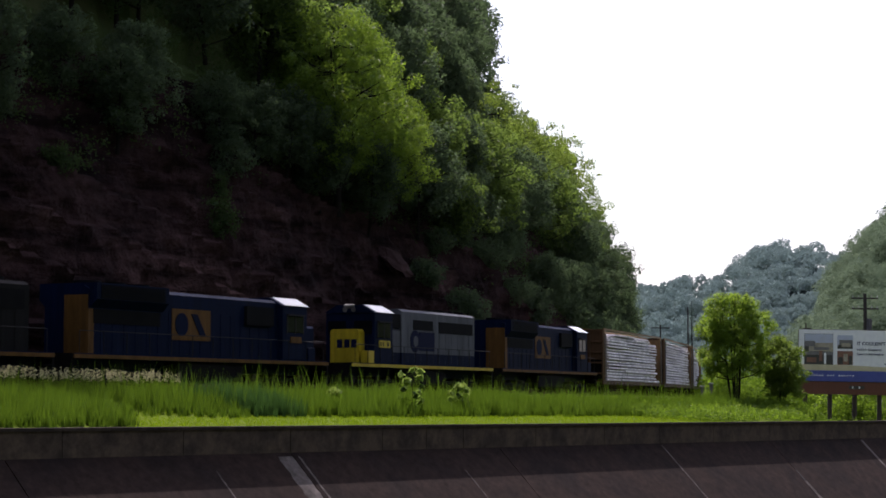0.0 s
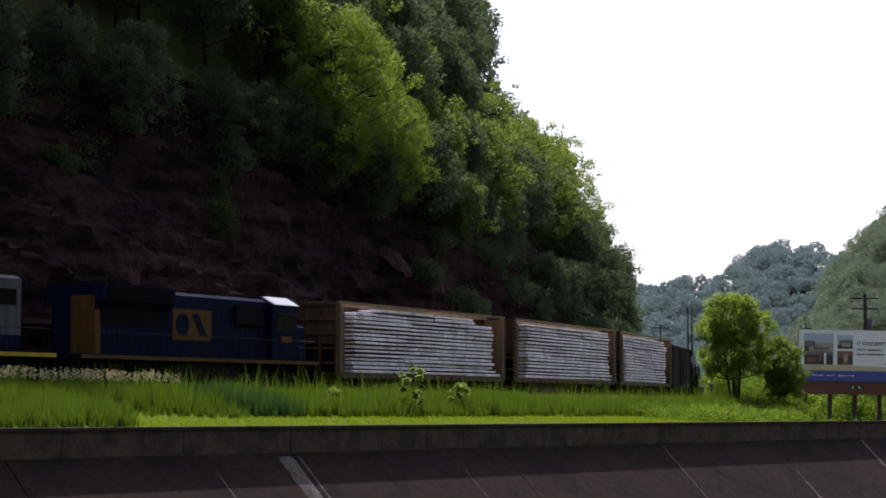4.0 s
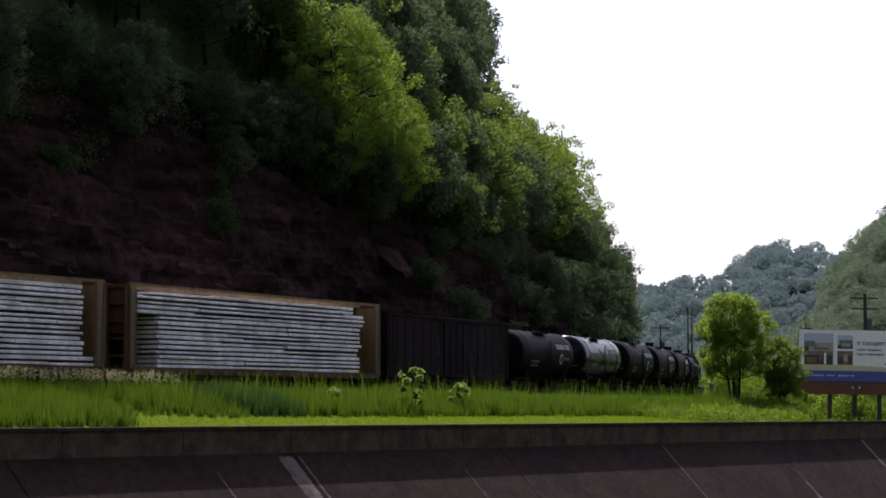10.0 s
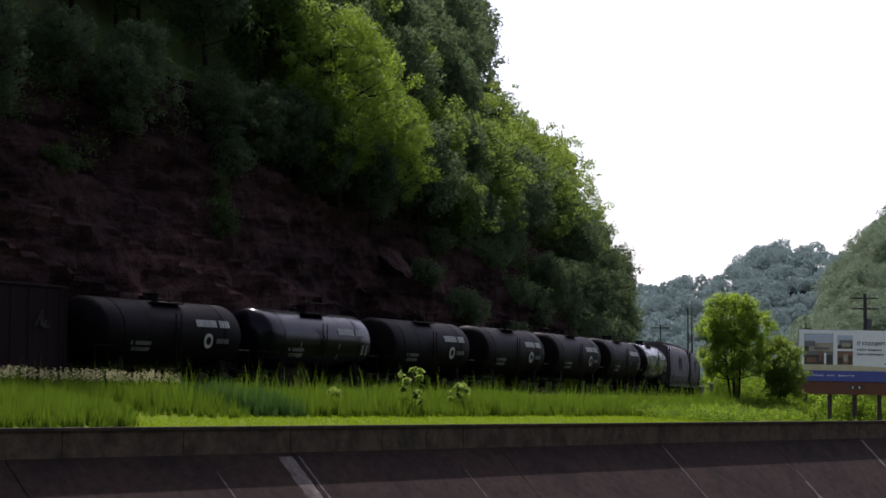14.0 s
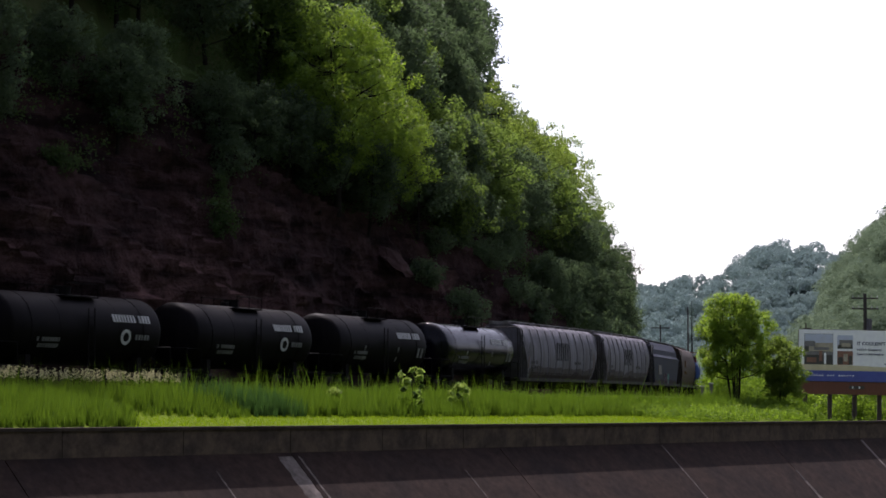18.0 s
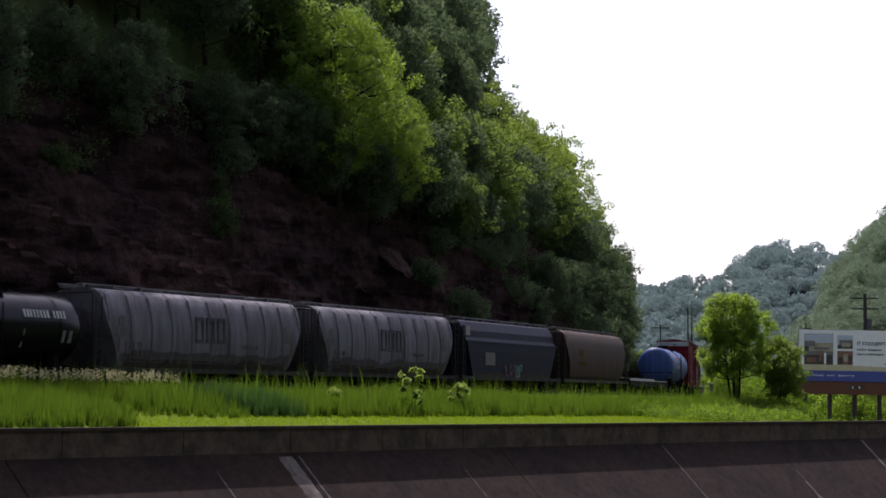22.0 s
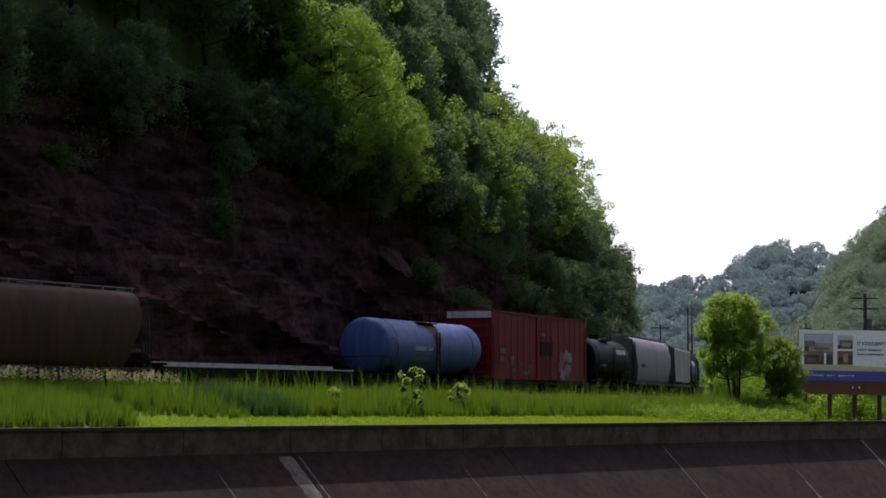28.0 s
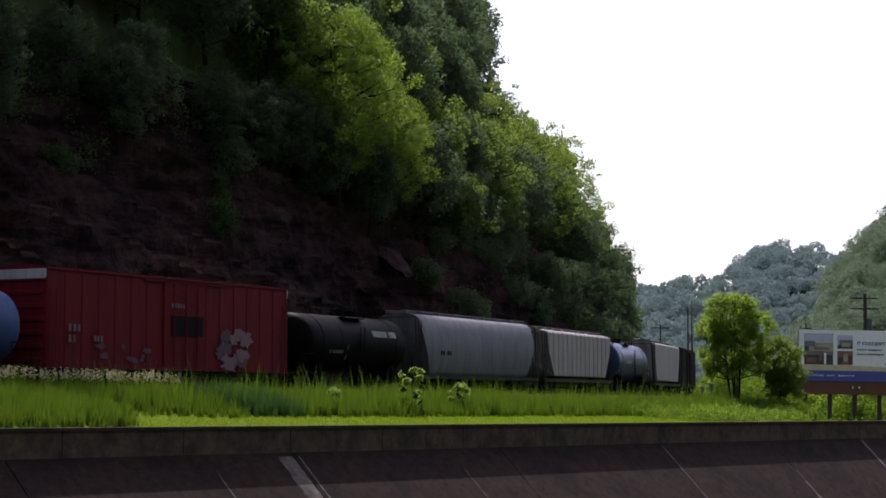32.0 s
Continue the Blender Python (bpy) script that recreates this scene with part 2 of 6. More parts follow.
def ground():
    us = [-2600, -1500, -800, -400, -200, -120] + [-80 + 2.5 * i for i in range(89)] + [160, 190, 230, 300, 400, 600, 1000, 1800, 3200]
    ws = [-2600, -1200, -500, -200, -120, -90, -60, -50.2, -49.8, -46, -42, -41.5, -24, -7.8, -7.4, -0.5, -0.35, -0.1, 0.2] + [0.7 * i for i in range(1, 60)] + [45, 52, 60, 80, 120, 200, 400, 800, 1500, 3200]
    verts = []
    for u in us:
        for w in ws:
            p = at_wall(u, w)
            verts.append((p.x, p.y, ground_z(p.x, p.y)))
    k = len(ws)
    faces, index = [], []
    for i in range(len(us) - 1):
        for j in range(k - 1):
            faces.append((i * k + j, (i + 1) * k + j, (i + 1) * k + j + 1, i * k + j + 1))
            index.append(1 if 0 <= ws[j] < 5.2 and -40 < us[i] < 130 else 0)
    ob = new("ground", raw("ground", verts, faces, [M_SOIL, M_LAWN], True, index))
    tagged(ob, "grassy ground sheet with a mown strip behind the wall", "ground", kind="structure")


ground()


def hill_height(s, n):
    """Rock cliff beside the track, then a steep wooded slope."""
    toe = 5.2
    d = n - toe
    top = 11.5 - 2.5 * smooth01((s - 10) / 60)
    if d <= 0:
        return 0.95
    cliff = 4.6
    if d < cliff:
        t = d / cliff
        return 0.95 + top * (0.75 * t + 0.25 * smooth01(t))
    right = smooth01((s + 10) / 60)
    z = 0.95 + top + (d - cliff) * (2.1 - 0.15 * right) - right * 0.5 * max(0.0, d - cliff - 6.0)
    left = 1 - smooth01((s + 25) / 40)          # unseen steep rise, added to shade the trees at the near end
    z += left * 2.2 * max(0.0, d - cliff - 5.0)
    return min(z, 50 + 6 * left + 0.25 * max(0, d - 25))


def hillside():
    ss = [-420, -340, -280, -230, -190, -150, -120, -100, -85, -75] + [-70 + 0.42 * i for i in range(430)] + [112 + 4 * i for i in range(20)] + [200, 230, 270, 320]
    ns = [4.6 + 0.11 * i for i in range(80)] + [13.6 + 0.8 * i for i in range(30)] + [38 + 3 * i for i in range(8)] + [65, 80, 110, 160, 240]
    verts = []
    for s in ss:
        for n in ns:
            z = hill_height(s, n)
            rock = smooth01((n - 5.2) / 1.0) * (1 - smooth01((n - 12) / 8))
            # bedding planes dip along the cut; each bed overhangs the one below
            bed = (z + 0.27 * s) * 0.36 + 0.8 * noise.noise(Vector((s * 0.06, z * 0.07, 2))) + 0.22 * noise.noise(Vector((s * 0.3, z * 0.3, 4)))
            step = bed - math.floor(bed)
            hard = 0.55 + 0.45 * noise.noise(Vector((math.floor(bed) * 3.7, s * 0.11, 6)))
            ledge = hard * (1.05 * step * step - 0.35) + 0.26 * noise.noise(Vector((s * 0.7, z * 0.9, n * 0.5))) + 0.09 * noise.noise(Vector((s * 1.9, z * 2.2, 3)))
            big = noise.noise(Vector((s * 0.05, z * 0.07, 7))) * 1.5
            push = -rock * (ledge * 1.55 + big) + (1 - rock) * noise.noise(Vector((s * 0.12, n * 0.12, 1))) * 1.0 * smooth01((n - 5.2) / 4)
            p = on_line(s, n + push * (1 if n > 5.2 else 0), z)
            verts.append(p[:])
    k = len(ns)
    faces, index = [], []
    for i in range(len(ss) - 1):
        for j in range(k - 1):
            faces.append((i * k + j, i * k + j + 1, (i + 1) * k + j + 1, (i + 1) * k + j))
            index.append(0 if ns[j] < 13.0 else 1)
    ob = new("hillside", raw("hillside", verts, faces, [M_ROCK, M_SOIL], False, index))
    tagged(ob, "steep dark red rock cut rising into a wooded slope", "cliff", kind="structure")


hillside()


def rock_slabs():
    """Paler freshly broken slabs that stand proud of the face."""
    rng = random.Random(31)
    for s, z, wide, tall in ((12.3, 9.9, 2.4, 2.9),):
        n = 5.2 + next(d for d in np.arange(0, 8, 0.05) if hill_height(s, 5.2 + d) >= z)
        bm = bmesh.new()
        bmesh.ops.create_icosphere(bm, subdivisions=3, radius=0.5)
        for v in bm.verts:
            k = 1 + 0.45 * noise.noise(v.co * 2.3 + Vector((s, z, 0))) + 0.2 * noise.noise(v.co * 6 + Vector((s, z, 4)))
            v.co = Vector((v.co.x * wide * k, v.co.y * 0.8 * k, v.co.z * tall * k + 0.25 * v.co.x * tall))
        slab = new("rock_slab", mesh_of(bm, "rock_slab", M_ROCK_PALE))
        slab.matrix_basis = Matrix.Translation(on_line(s, n - 0.1, z)) @ pose(0, 0, 0, -50, 0, 90 - math.degrees(heading(s)) + rng.uniform(-8, 8))
        tagged(slab, "paler broken slab in the red rock face", "rock", "rock slabs")


rock_slabs()

# ---- concrete channel: parapet wall in panels, coping, sloped lining ----
JOINTS = [-60, -52, -44, -36, -28, -20, -12, -4, 2.6, 8.6, 14.64, 20.5, 23.55, 26.25, 31.98, 38, 43.3, 48.9, 55.3, 61, 67, 76, 85, 95, 105, 115, 125, 135]


def channel():
    wall = tagged(new("channel_wall"), "low stained concrete parapet wall along the channel", "wall", kind="structure")
    for a, b in zip(JOINTS[:-1], JOINTS[1:]):
        bm = bmesh.new()
        a1, b1 = a + 0.02, b - 0.02
        rows = []
        for u in (a1, b1):
            zt = wall_top(u)
            rows.append([bm.verts.new(at_wall(u, w, zt + z)) for w, z in ((-0.30, -1.5), (0.0, -1.5), (0.0, -0.13), (-0.30, -0.13))])
        for i in range(4):
            j = (i + 1) % 4
            bm.faces.new((rows[0][i], rows[0][j], rows[1][j], rows[1][i]))
        bm.faces.new(rows[0][::-1])
        bm.faces.new(rows[1])
        bmesh.ops.recalc_face_normals(bm, faces=bm.faces)
        part("wall_panel", bm, M_CONCRETE, wall)
        bm = bmesh.new()
        rows = []
        for u in (a + 0.008, b - 0.008):
            zt = wall_top(u)
            rows.append([bm.verts.new(at_wall(u, w, zt + z)) for w, z in ((-0.37, -0.128), (0.04, -0.128), (0.04, -0.02), (0.02, 0.0), (-0.35, 0.0), (-0.37, -0.02))])
        for i in range(6):
            j = (i + 1) % 6
            bm.faces.new((rows[0][i], rows[0][j], rows[1][j], rows[1][i]))
        bm.faces.new(rows[0][::-1])
        bm.faces.new(rows[1])
        bmesh.ops.recalc_face_normals(bm, faces=bm.faces)
        part("coping", bm, M_COPING, wall, "worn concrete coping")
    lining = tagged(new("channel_lining"), "sloping stained concrete slabs lining the river channel", "embankment", kind="structure")
    SL = [-60, -46, -32, -16, 0.0, 14.64, 29.0, 43.3, 55.3, 67.0, 80, 95, 115, 135]
    for a, b in zip(SL[:-1], SL[1:]):
        bm = bmesh.new()
        rows = []
        for u in (a + 0.025, b - 0.025):
            zt = wall_top(u) - 1.05
            rows.append([bm.verts.new(at_wall(u, w, zt + z)) for w, z in ((-0.302, 0), (-7.6, -7.3), (-7.6, -7.55), (-0.302, -0.25))])
        for i in range(4):
            j = (i + 1) % 4
            bm.faces.new((rows[0][i], rows[0][j], rows[1][j], rows[1][i]))
        bm.faces.new(rows[0][::-1])
        bm.faces.new(rows[1])
        bmesh.ops.recalc_face_normals(bm, faces=bm.faces)
        part("slab", bm, M_SLOPE, lining)

    def streak(u, width, w0, w1, mat, seed, name, label):
        rng = random.Random(seed)
        bm = bmesh.new()
        prev = None
        k = 44
        for i in range(k + 1):
            w = w0 + (w1 - w0) * i / k
            z = wall_top(u) - 1.05 + (w + 0.302) + 0.012
            a = u - width * (0.88 + 0.06 * i / k + 0.14 * rng.random())
            b = u - 0.05 * rng.random()
            cur = [bm.verts.new(at_wall(q, w, z)) for q in (a, b)] + [bm.verts.new(at_wall(q, w, z - 0.02)) for q in (b, a)]
            if prev:
                for q in range(4):
                    bm.faces.new((prev[q], prev[(q + 1) % 4], cur[(q + 1) % 4], cur[q]))
            prev = cur
        bmesh.ops.recalc_face_normals(bm, faces=bm.faces)
        part(name, bm, mat, lining, label)

    streak(14.62, 0.95, -0.45, -7.3, M_SILT, 1, "silt_streak", "pale silt washed down beside the joint")
    streak(14.05, 0.2, -0.6, -7.3, M_SILT, 11, "silt_streak", "pale silt washed down beside the joint")
    streak(13.8, 0.06, -0.5, -3.3, M_SILT, 12, "silt_streak", "thin pale silt line")
    streak(9.8, 0.1, -0.9, -2.1, M_SILT, 13, "silt_streak", "faint pale silt line")
    streak(15.05, 0.14, -0.45, -7.3, M_SILT, 2, "silt_streak", "thin pale silt line")
    streak(43.4, 0.12, -0.4, -7.3, M_SILT, 3, "silt_streak", "thin pale silt line")
    streak(67.2, 0.3, -0.4, -5.0, M_SILT, 4, "silt_streak", "thin pale silt line")
    streak(25.2, 0.07, -1.2, -5.0, M_SILT, 5, "silt_streak", "thin pale silt line")
    # dark crack drawn as a strip lying on the slab
    streak(55.4, 0.14, -1.9, -2.4, M_GRILLE0, 6, "drain_slot", "dark crack in the slab")
    streak(55.45, 0.28, -2.45, -6.0, M_SILT, 7, "silt_streak", "pale wash below a crack in the slab")
    v = [at_wall(u, w, -7.7)[:] for u, w in ((-400, -42.6), (400, -42.6), (400, -6.6), (-400, -6.6))]
    tagged(new("water", raw("water", v, [(0, 1, 2, 3)], M_WATER)), "shallow dark river water in the channel", "river", kind="structure")


channel()


# ---- track ----
def strip(name, s0, s1, step, profile, mat, parent=None):
    """Sweep an outline of (n, z) along the line."""
    ss = [s0 + step * i for i in range(int((s1 - s0) / step) + 1)]
    k = len(profile)
    verts = [on_line(s, n, z)[:] for s in ss for n, z in profile]
    faces = [(i * k + j, i * k + (j + 1) % k, (i + 1) * k + (j + 1) % k, (i + 1) * k + j) for i in range(len(ss) - 1) for j in range(k)]
    ob = new(name, raw(name, verts, faces, mat))
    if parent:
        ob.parent = parent
    return ob


def track():
    tagged(strip("ballast", -300, 460, 2, [(-1.4, 0.7), (-0.2, 1.12), (3.2, 1.12), (4.4, 0.7)], M_GRAVEL), "grey crushed-stone ballast bed under the track", "ballast", kind="structure")
    for n in (HALF - 0.7575, HALF + 0.7175):
        tagged(strip("rail", -300, 460, 1, [(n - 0.05, 1.2), (n + 0.09, 1.2), (n + 0.05, 1.23), (n + 0.055, 1.34), (n + 0.055, 1.38), (n - 0.015, 1.38), (n - 0.015, 1.34), (n, 1.23)], M_STEEL), "worn steel rail on wooden ties", "rail", kind="structure")
    bm = bmesh.new()
    box(bm, -1.3, 1.3, -0.11, 0.11, -0.17, 0.0)
    tie = mesh_of(bm, "tie", M_TIE)
    ties = tagged(new("track_ties"), "row of dark creosoted wooden ties", "ties", kind="structure")
    for i in range(300):
        s = -60 + 0.55 * i
        t = new("tie", tie)
        t.parent = ties
        p = on_line(s, HALF, 1.199)
        t.matrix_basis = Matrix.Translation(p) @ pose(0, 0, 0, 0, 0, -math.degrees(heading(s)))


track()


def opposite_hillside():
    """The valley's other side, behind the camera: unseen, added to block the low sky."""
    verts, faces = [], []
    us = [-420 + 14 * i for i in range(61)]
    ws = [-66 - 5 * i for i in range(18)] + [-170, -200, -260]
    for u in us:
        for w in ws:
            d = -66 - w
            z = -0.6 + min(80.0, d * 1.05) + (3.5 * noise.noise(Vector((u * 0.06, w * 0.06, 5))) + 2 * noise.noise(Vector((u * 0.17, w * 0.17, 9)))) * smooth01(d / 10)
            verts.append(at_wall(u, w, z - 0.15 * (d == 0))[:])
    k = len(ws)
    for i in range(len(us) - 1):
        for j in range(k - 1):
            faces.append((i * k + j, i * k + j + 1, (i + 1) * k + j + 1, (i + 1) * k + j))
    tagged(new("opposite_hillside", raw("opposite_hillside", verts, faces, M_WOODS, True)), "unseen dark wooded slope added behind the river to block low sky", "hill", kind="structure")


opposite_hillside()

# ---- trees ----
def leaf_cloud(rng, blobs, count, size, squash=1.0, droop=0.0):
    """Many small four-cornered leaf sprays scattered through a set of lobes (centre, radius), mostly near their skins."""
    c = np.array([b[0] for b in blobs], float)
    r = np.array([b[1] for b in blobs], float)
    w = r ** 2
    pick = rng.choice(len(blobs), count, p=w / w.sum())
    d = rng.normal(size=(count, 3))
    d /= np.linalg.norm(d, axis=1)[:, None]
    rad = r[pick] * (0.25 + 0.85 * rng.random(count) ** 0.6)
    p = c[pick] + d * rad[:, None] * np.array([1, 1, 0.8 * squash]) + rng.normal(size=(count, 3)) * (r[pick] * 0.28)[:, None]
    up = d * 0.8 + np.array([0, 0, 0.5]) + rng.normal(size=(count, 3)) * 0.55
    up /= np.linalg.norm(up, axis=1)[:, None]
    a = np.cross(up, rng.normal(size=(count, 3)))
    a /= np.linalg.norm(a, axis=1)[:, None]
    b = np.cross(up, a)
    s = size * (0.55 + 0.9 * rng.random(count))[:, None]
    q = np.stack([p - a * s, p - b * s * 0.55 + up * s * 0.1, p + a * s - up * s * 0.25, p + b * s * 0.55 + up * s * 0.1], 1)
    q[:, :, 2] -= droop * rng.random((count, 1))
    return q.reshape(-1, 3)


def quads(k):
    return np.arange(k * 4).reshape(k, 4).tolist()


def limb_mesh(paths):
    """Tapered limbs along paths of (point, radius)."""
    verts, faces = [], []
    for path in paths:
        seg = 6
        base = len(verts)
        for i, (p, r) in enumerate(path):
            p = Vector(p)
            nxt = Vector(path[min(i + 1, len(path) - 1)][0]) - Vector(path[max(i - 1, 0)][0])
            q = nxt.to_track_quat("Z", "Y")
            for k in range(seg):
                a = 2 * math.pi * k / seg
                verts.append((p + q @ Vector((math.cos(a) * r, math.sin(a) * r, 0)))[:])
        for i in range(len(path) - 1):
            for k in range(seg):
                a, b = base + i * seg + k, base + i * seg + (k + 1) % seg
                faces.append((a, b, b + seg, a + seg))
    return verts, faces


def skin_leaves(rng, lobes, count, size, inner=0.18, loose=0.2, hang=None):
    """Leaf sprays that clothe the lobes of a crown, turned outwards and upwards, with a few inside."""
    c = np.array([b[0] for b in lobes], float)
    r = np.array([b[1] for b in lobes], float)
    pick = rng.choice(len(lobes), count, p=r ** 2 / (r ** 2).sum())
    d = rng.normal(size=(count, 3)) + np.array([0, 0, 0.25])
    d /= np.linalg.norm(d, axis=1)[:, None]
    rad = r[pick] * np.where(rng.random(count) < inner, rng.random(count), 0.78 + 0.36 * rng.random(count))
    p = c[pick] + d * rad[:, None] * np.array([1, 1, 0.8]) + rng.normal(size=(count, 3)) * (r[pick] * loose)[:, None]
    up = d * 0.9 + np.array([0, 0, 0.45]) + rng.normal(size=(count, 3)) * 0.38
    if hang:        # leaves turned off the sun, so far woods shade flat like haze
        up = d * 0.45 + np.array(hang) + rng.normal(size=(count, 3)) * 0.2
    up /= np.linalg.norm(up, axis=1)[:, None]
    a = np.cross(up, rng.normal(size=(count, 3)))
    a /= np.linalg.norm(a, axis=1)[:, None]
    b = np.cross(up, a)
    s = size * (0.55 + 0.9 * rng.random(count))[:, None]
    q = np.stack([p - a * s, p - b * s * 0.55 + up * s * 0.1, p + a * s - up * s * 0.3, p + b * s * 0.55 + up * s * 0.1], 1)
    return q.reshape(-1, 3)


def tree(name, seed, height, spread, leaf, label, count=7000, size=0.14, stems=1, low=0.06, category="tree", lobes=80, lobe=0.17, ragged=0.75):
    """Stems that fork into limbs; a domed crown of many lobes with an uneven outline, from low * height up to the top."""
    rng = np.random.default_rng(seed)
    root = tagged(new(name), label, category)
    mid, tall = height * (1 + low) / 2, height * (1 - low) / 2
    paths, clumps, forks = [], [], []
    for k in range(stems):
        ang = 6.283 * (k + rng.random() * 0.6) / stems
        out = spread * (0.42 if stems > 1 else 0.1) * (0.5 + 0.5 * rng.random())
        foot = np.array([math.cos(ang), math.sin(ang), 0]) * (0.1 * spread if stems > 1 else 0)
        tip = np.array([math.cos(ang) * out, math.sin(ang) * out, height * (0.8 + 0.08 * rng.random())])
        trunk = []
        for i in range(7):
            t = i / 6
            p = foot * (1 - t) + tip * t + np.array([math.sin(t * 5 + seed), math.cos(t * 4 + seed), 0]) * spread * 0.035 * t
            trunk.append((p, (0.018 * height / stems ** 0.5) * (1 - 0.85 * t) + 0.012))
            if t > low * 0.6:
                forks.append(p)
        paths.append(trunk)
    turn = rng.random() * 6.283
    for i in range(lobes):
        z = -0.75 + 1.72 * (i + 0.5) / lobes
        a = turn + i * 2.39996
        w = math.sqrt(max(0.02, 1 - z * z))
        swell = 1 + ragged * (noise.noise(Vector((math.cos(a) * w * 1.3, math.sin(a) * w * 1.3, z * 1.3 + seed))) + 0.5 * (rng.random() - 0.5))
        reach = swell * (0.55 + 0.4 * rng.random())
        c = np.array([math.cos(a) * w * spread * reach, math.sin(a) * w * spread * reach, mid + z * tall * (0.62 + 0.26 * swell)])
        clumps.append((c, spread * lobe * (0.55 + 0.9 * rng.random())))
        if i % 3 == 0:
            p0 = min(forks, key=lambda f: np.linalg.norm((f - c) * np.array([1, 1, 1.6])) + (2 * spread if f[2] > c[2] else 0))
            p1 = (p0 + c) / 2 + np.array([0, 0, -0.02 * height])
            r0 = 0.006 * height
            paths.append([(p0, r0), (p1, r0 * 0.65), (c, r0 * 0.3)])
    clumps += [(np.array([0, 0, mid]) + rng.normal(size=3) * np.array([0.25, 0.25, 0.25]) * spread, spread * 0.3) for _ in range(6)]
    v, f = limb_mesh(paths)
    t_ob = new("trunk", raw("trunk", v, f, M_BARK, True))
    t_ob.parent = root
    q = skin_leaves(rng, clumps, count, size)
    c_ob = new("crown", raw("crown", q.tolist(), quads(count), leaf))
    c_ob.parent = root
    return root


def bush_kind(name, seed, height, spread, leaf, label, count=1500, size=0.16):
    return tree(name, seed, height, spread, leaf, label, count, size, 4, 0.05, "bush", 34, 0.24, 0.7)


kinds = [
    tree("broadleaf_tree", 11, 8.5, 3.6, M_LEAF, "dense green broadleaf tree on the steep hillside"),
    tree("broadleaf_tree", 12, 9.5, 3.6, M_LEAF_SHADE, "tall broadleaf tree coloured dark for the shaded hillside"),
    tree("broadleaf_tree", 13, 7.5, 3.8, M_LEAF, "round-crowned green broadleaf tree on the steep hillside"),
    tree("broadleaf_tree", 14, 9.5, 3.2, M_LEAF_SHADE, "slender tree coloured dark for the shaded hillside"),
    tree("broadleaf_tree", 15, 9.0, 4.2, M_LEAF_BRIGHT, "yellow-green broadleaf tree coloured as sunlit on the steep hillside", 25000, 0.085, lobes=120, lobe=0.13),
    tree("broadleaf_tree", 16, 9.0, 2.9, M_LEAF_OLIVE, "open-crowned pale olive tree with visible stems", 5200, 0.095, 3, 0.2, lobes=40, lobe=0.15),
    tree("broadleaf_tree", 17, 8.5, 3.7, M_LEAF_OLIVE, "olive-green broadleaf tree on the sunny spur", 15000, 0.09, lobes=100, lobe=0.14),
    tree("broadleaf_tree", 19, 13.0, 4.2, M_LEAF_BRIGHT, "tall yellow-green tree coloured as sunlit that stands out of the slope", 36000, 0.085, lobes=150, lobe=0.14),
    tree("broadleaf_tree", 18, 8.5, 2.0, M_LEAF_PALE, "thin wispy pale-leaved tree on the spur", 900, 0.085, 3, 0.35, lobes=24, lobe=0.18, ragged=0.9),
]
shrubs = [
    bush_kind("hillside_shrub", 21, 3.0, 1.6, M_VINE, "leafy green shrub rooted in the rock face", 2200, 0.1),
    bush_kind("hillside_shrub", 22, 2.4, 1.7, M_LEAF_SHADE, "shrub with shade put into its leaf colour, rooted in the rock face", 2200, 0.1),
]


def hill_place(s, n):
    return on_line(s, n, hill_height(s, n) - 0.35)


def plant(stock, k, s, n, sc, rng, first, group):
    m = Matrix.Translation(hill_place(s, n)) @ pose(0, 0, 0, rng.uniform(-5, 5), rng.uniform(-5, 5), rng.uniform(0, 360)) @ Matrix.Scale(sc, 4)
    key = (id(stock), k)
    if key in first:
        copy_thing(stock[k], m).matrix_basis = m
    else:
        first[key] = True
        stock[k].matrix_basis = m
        tagged(stock[k], group=group)


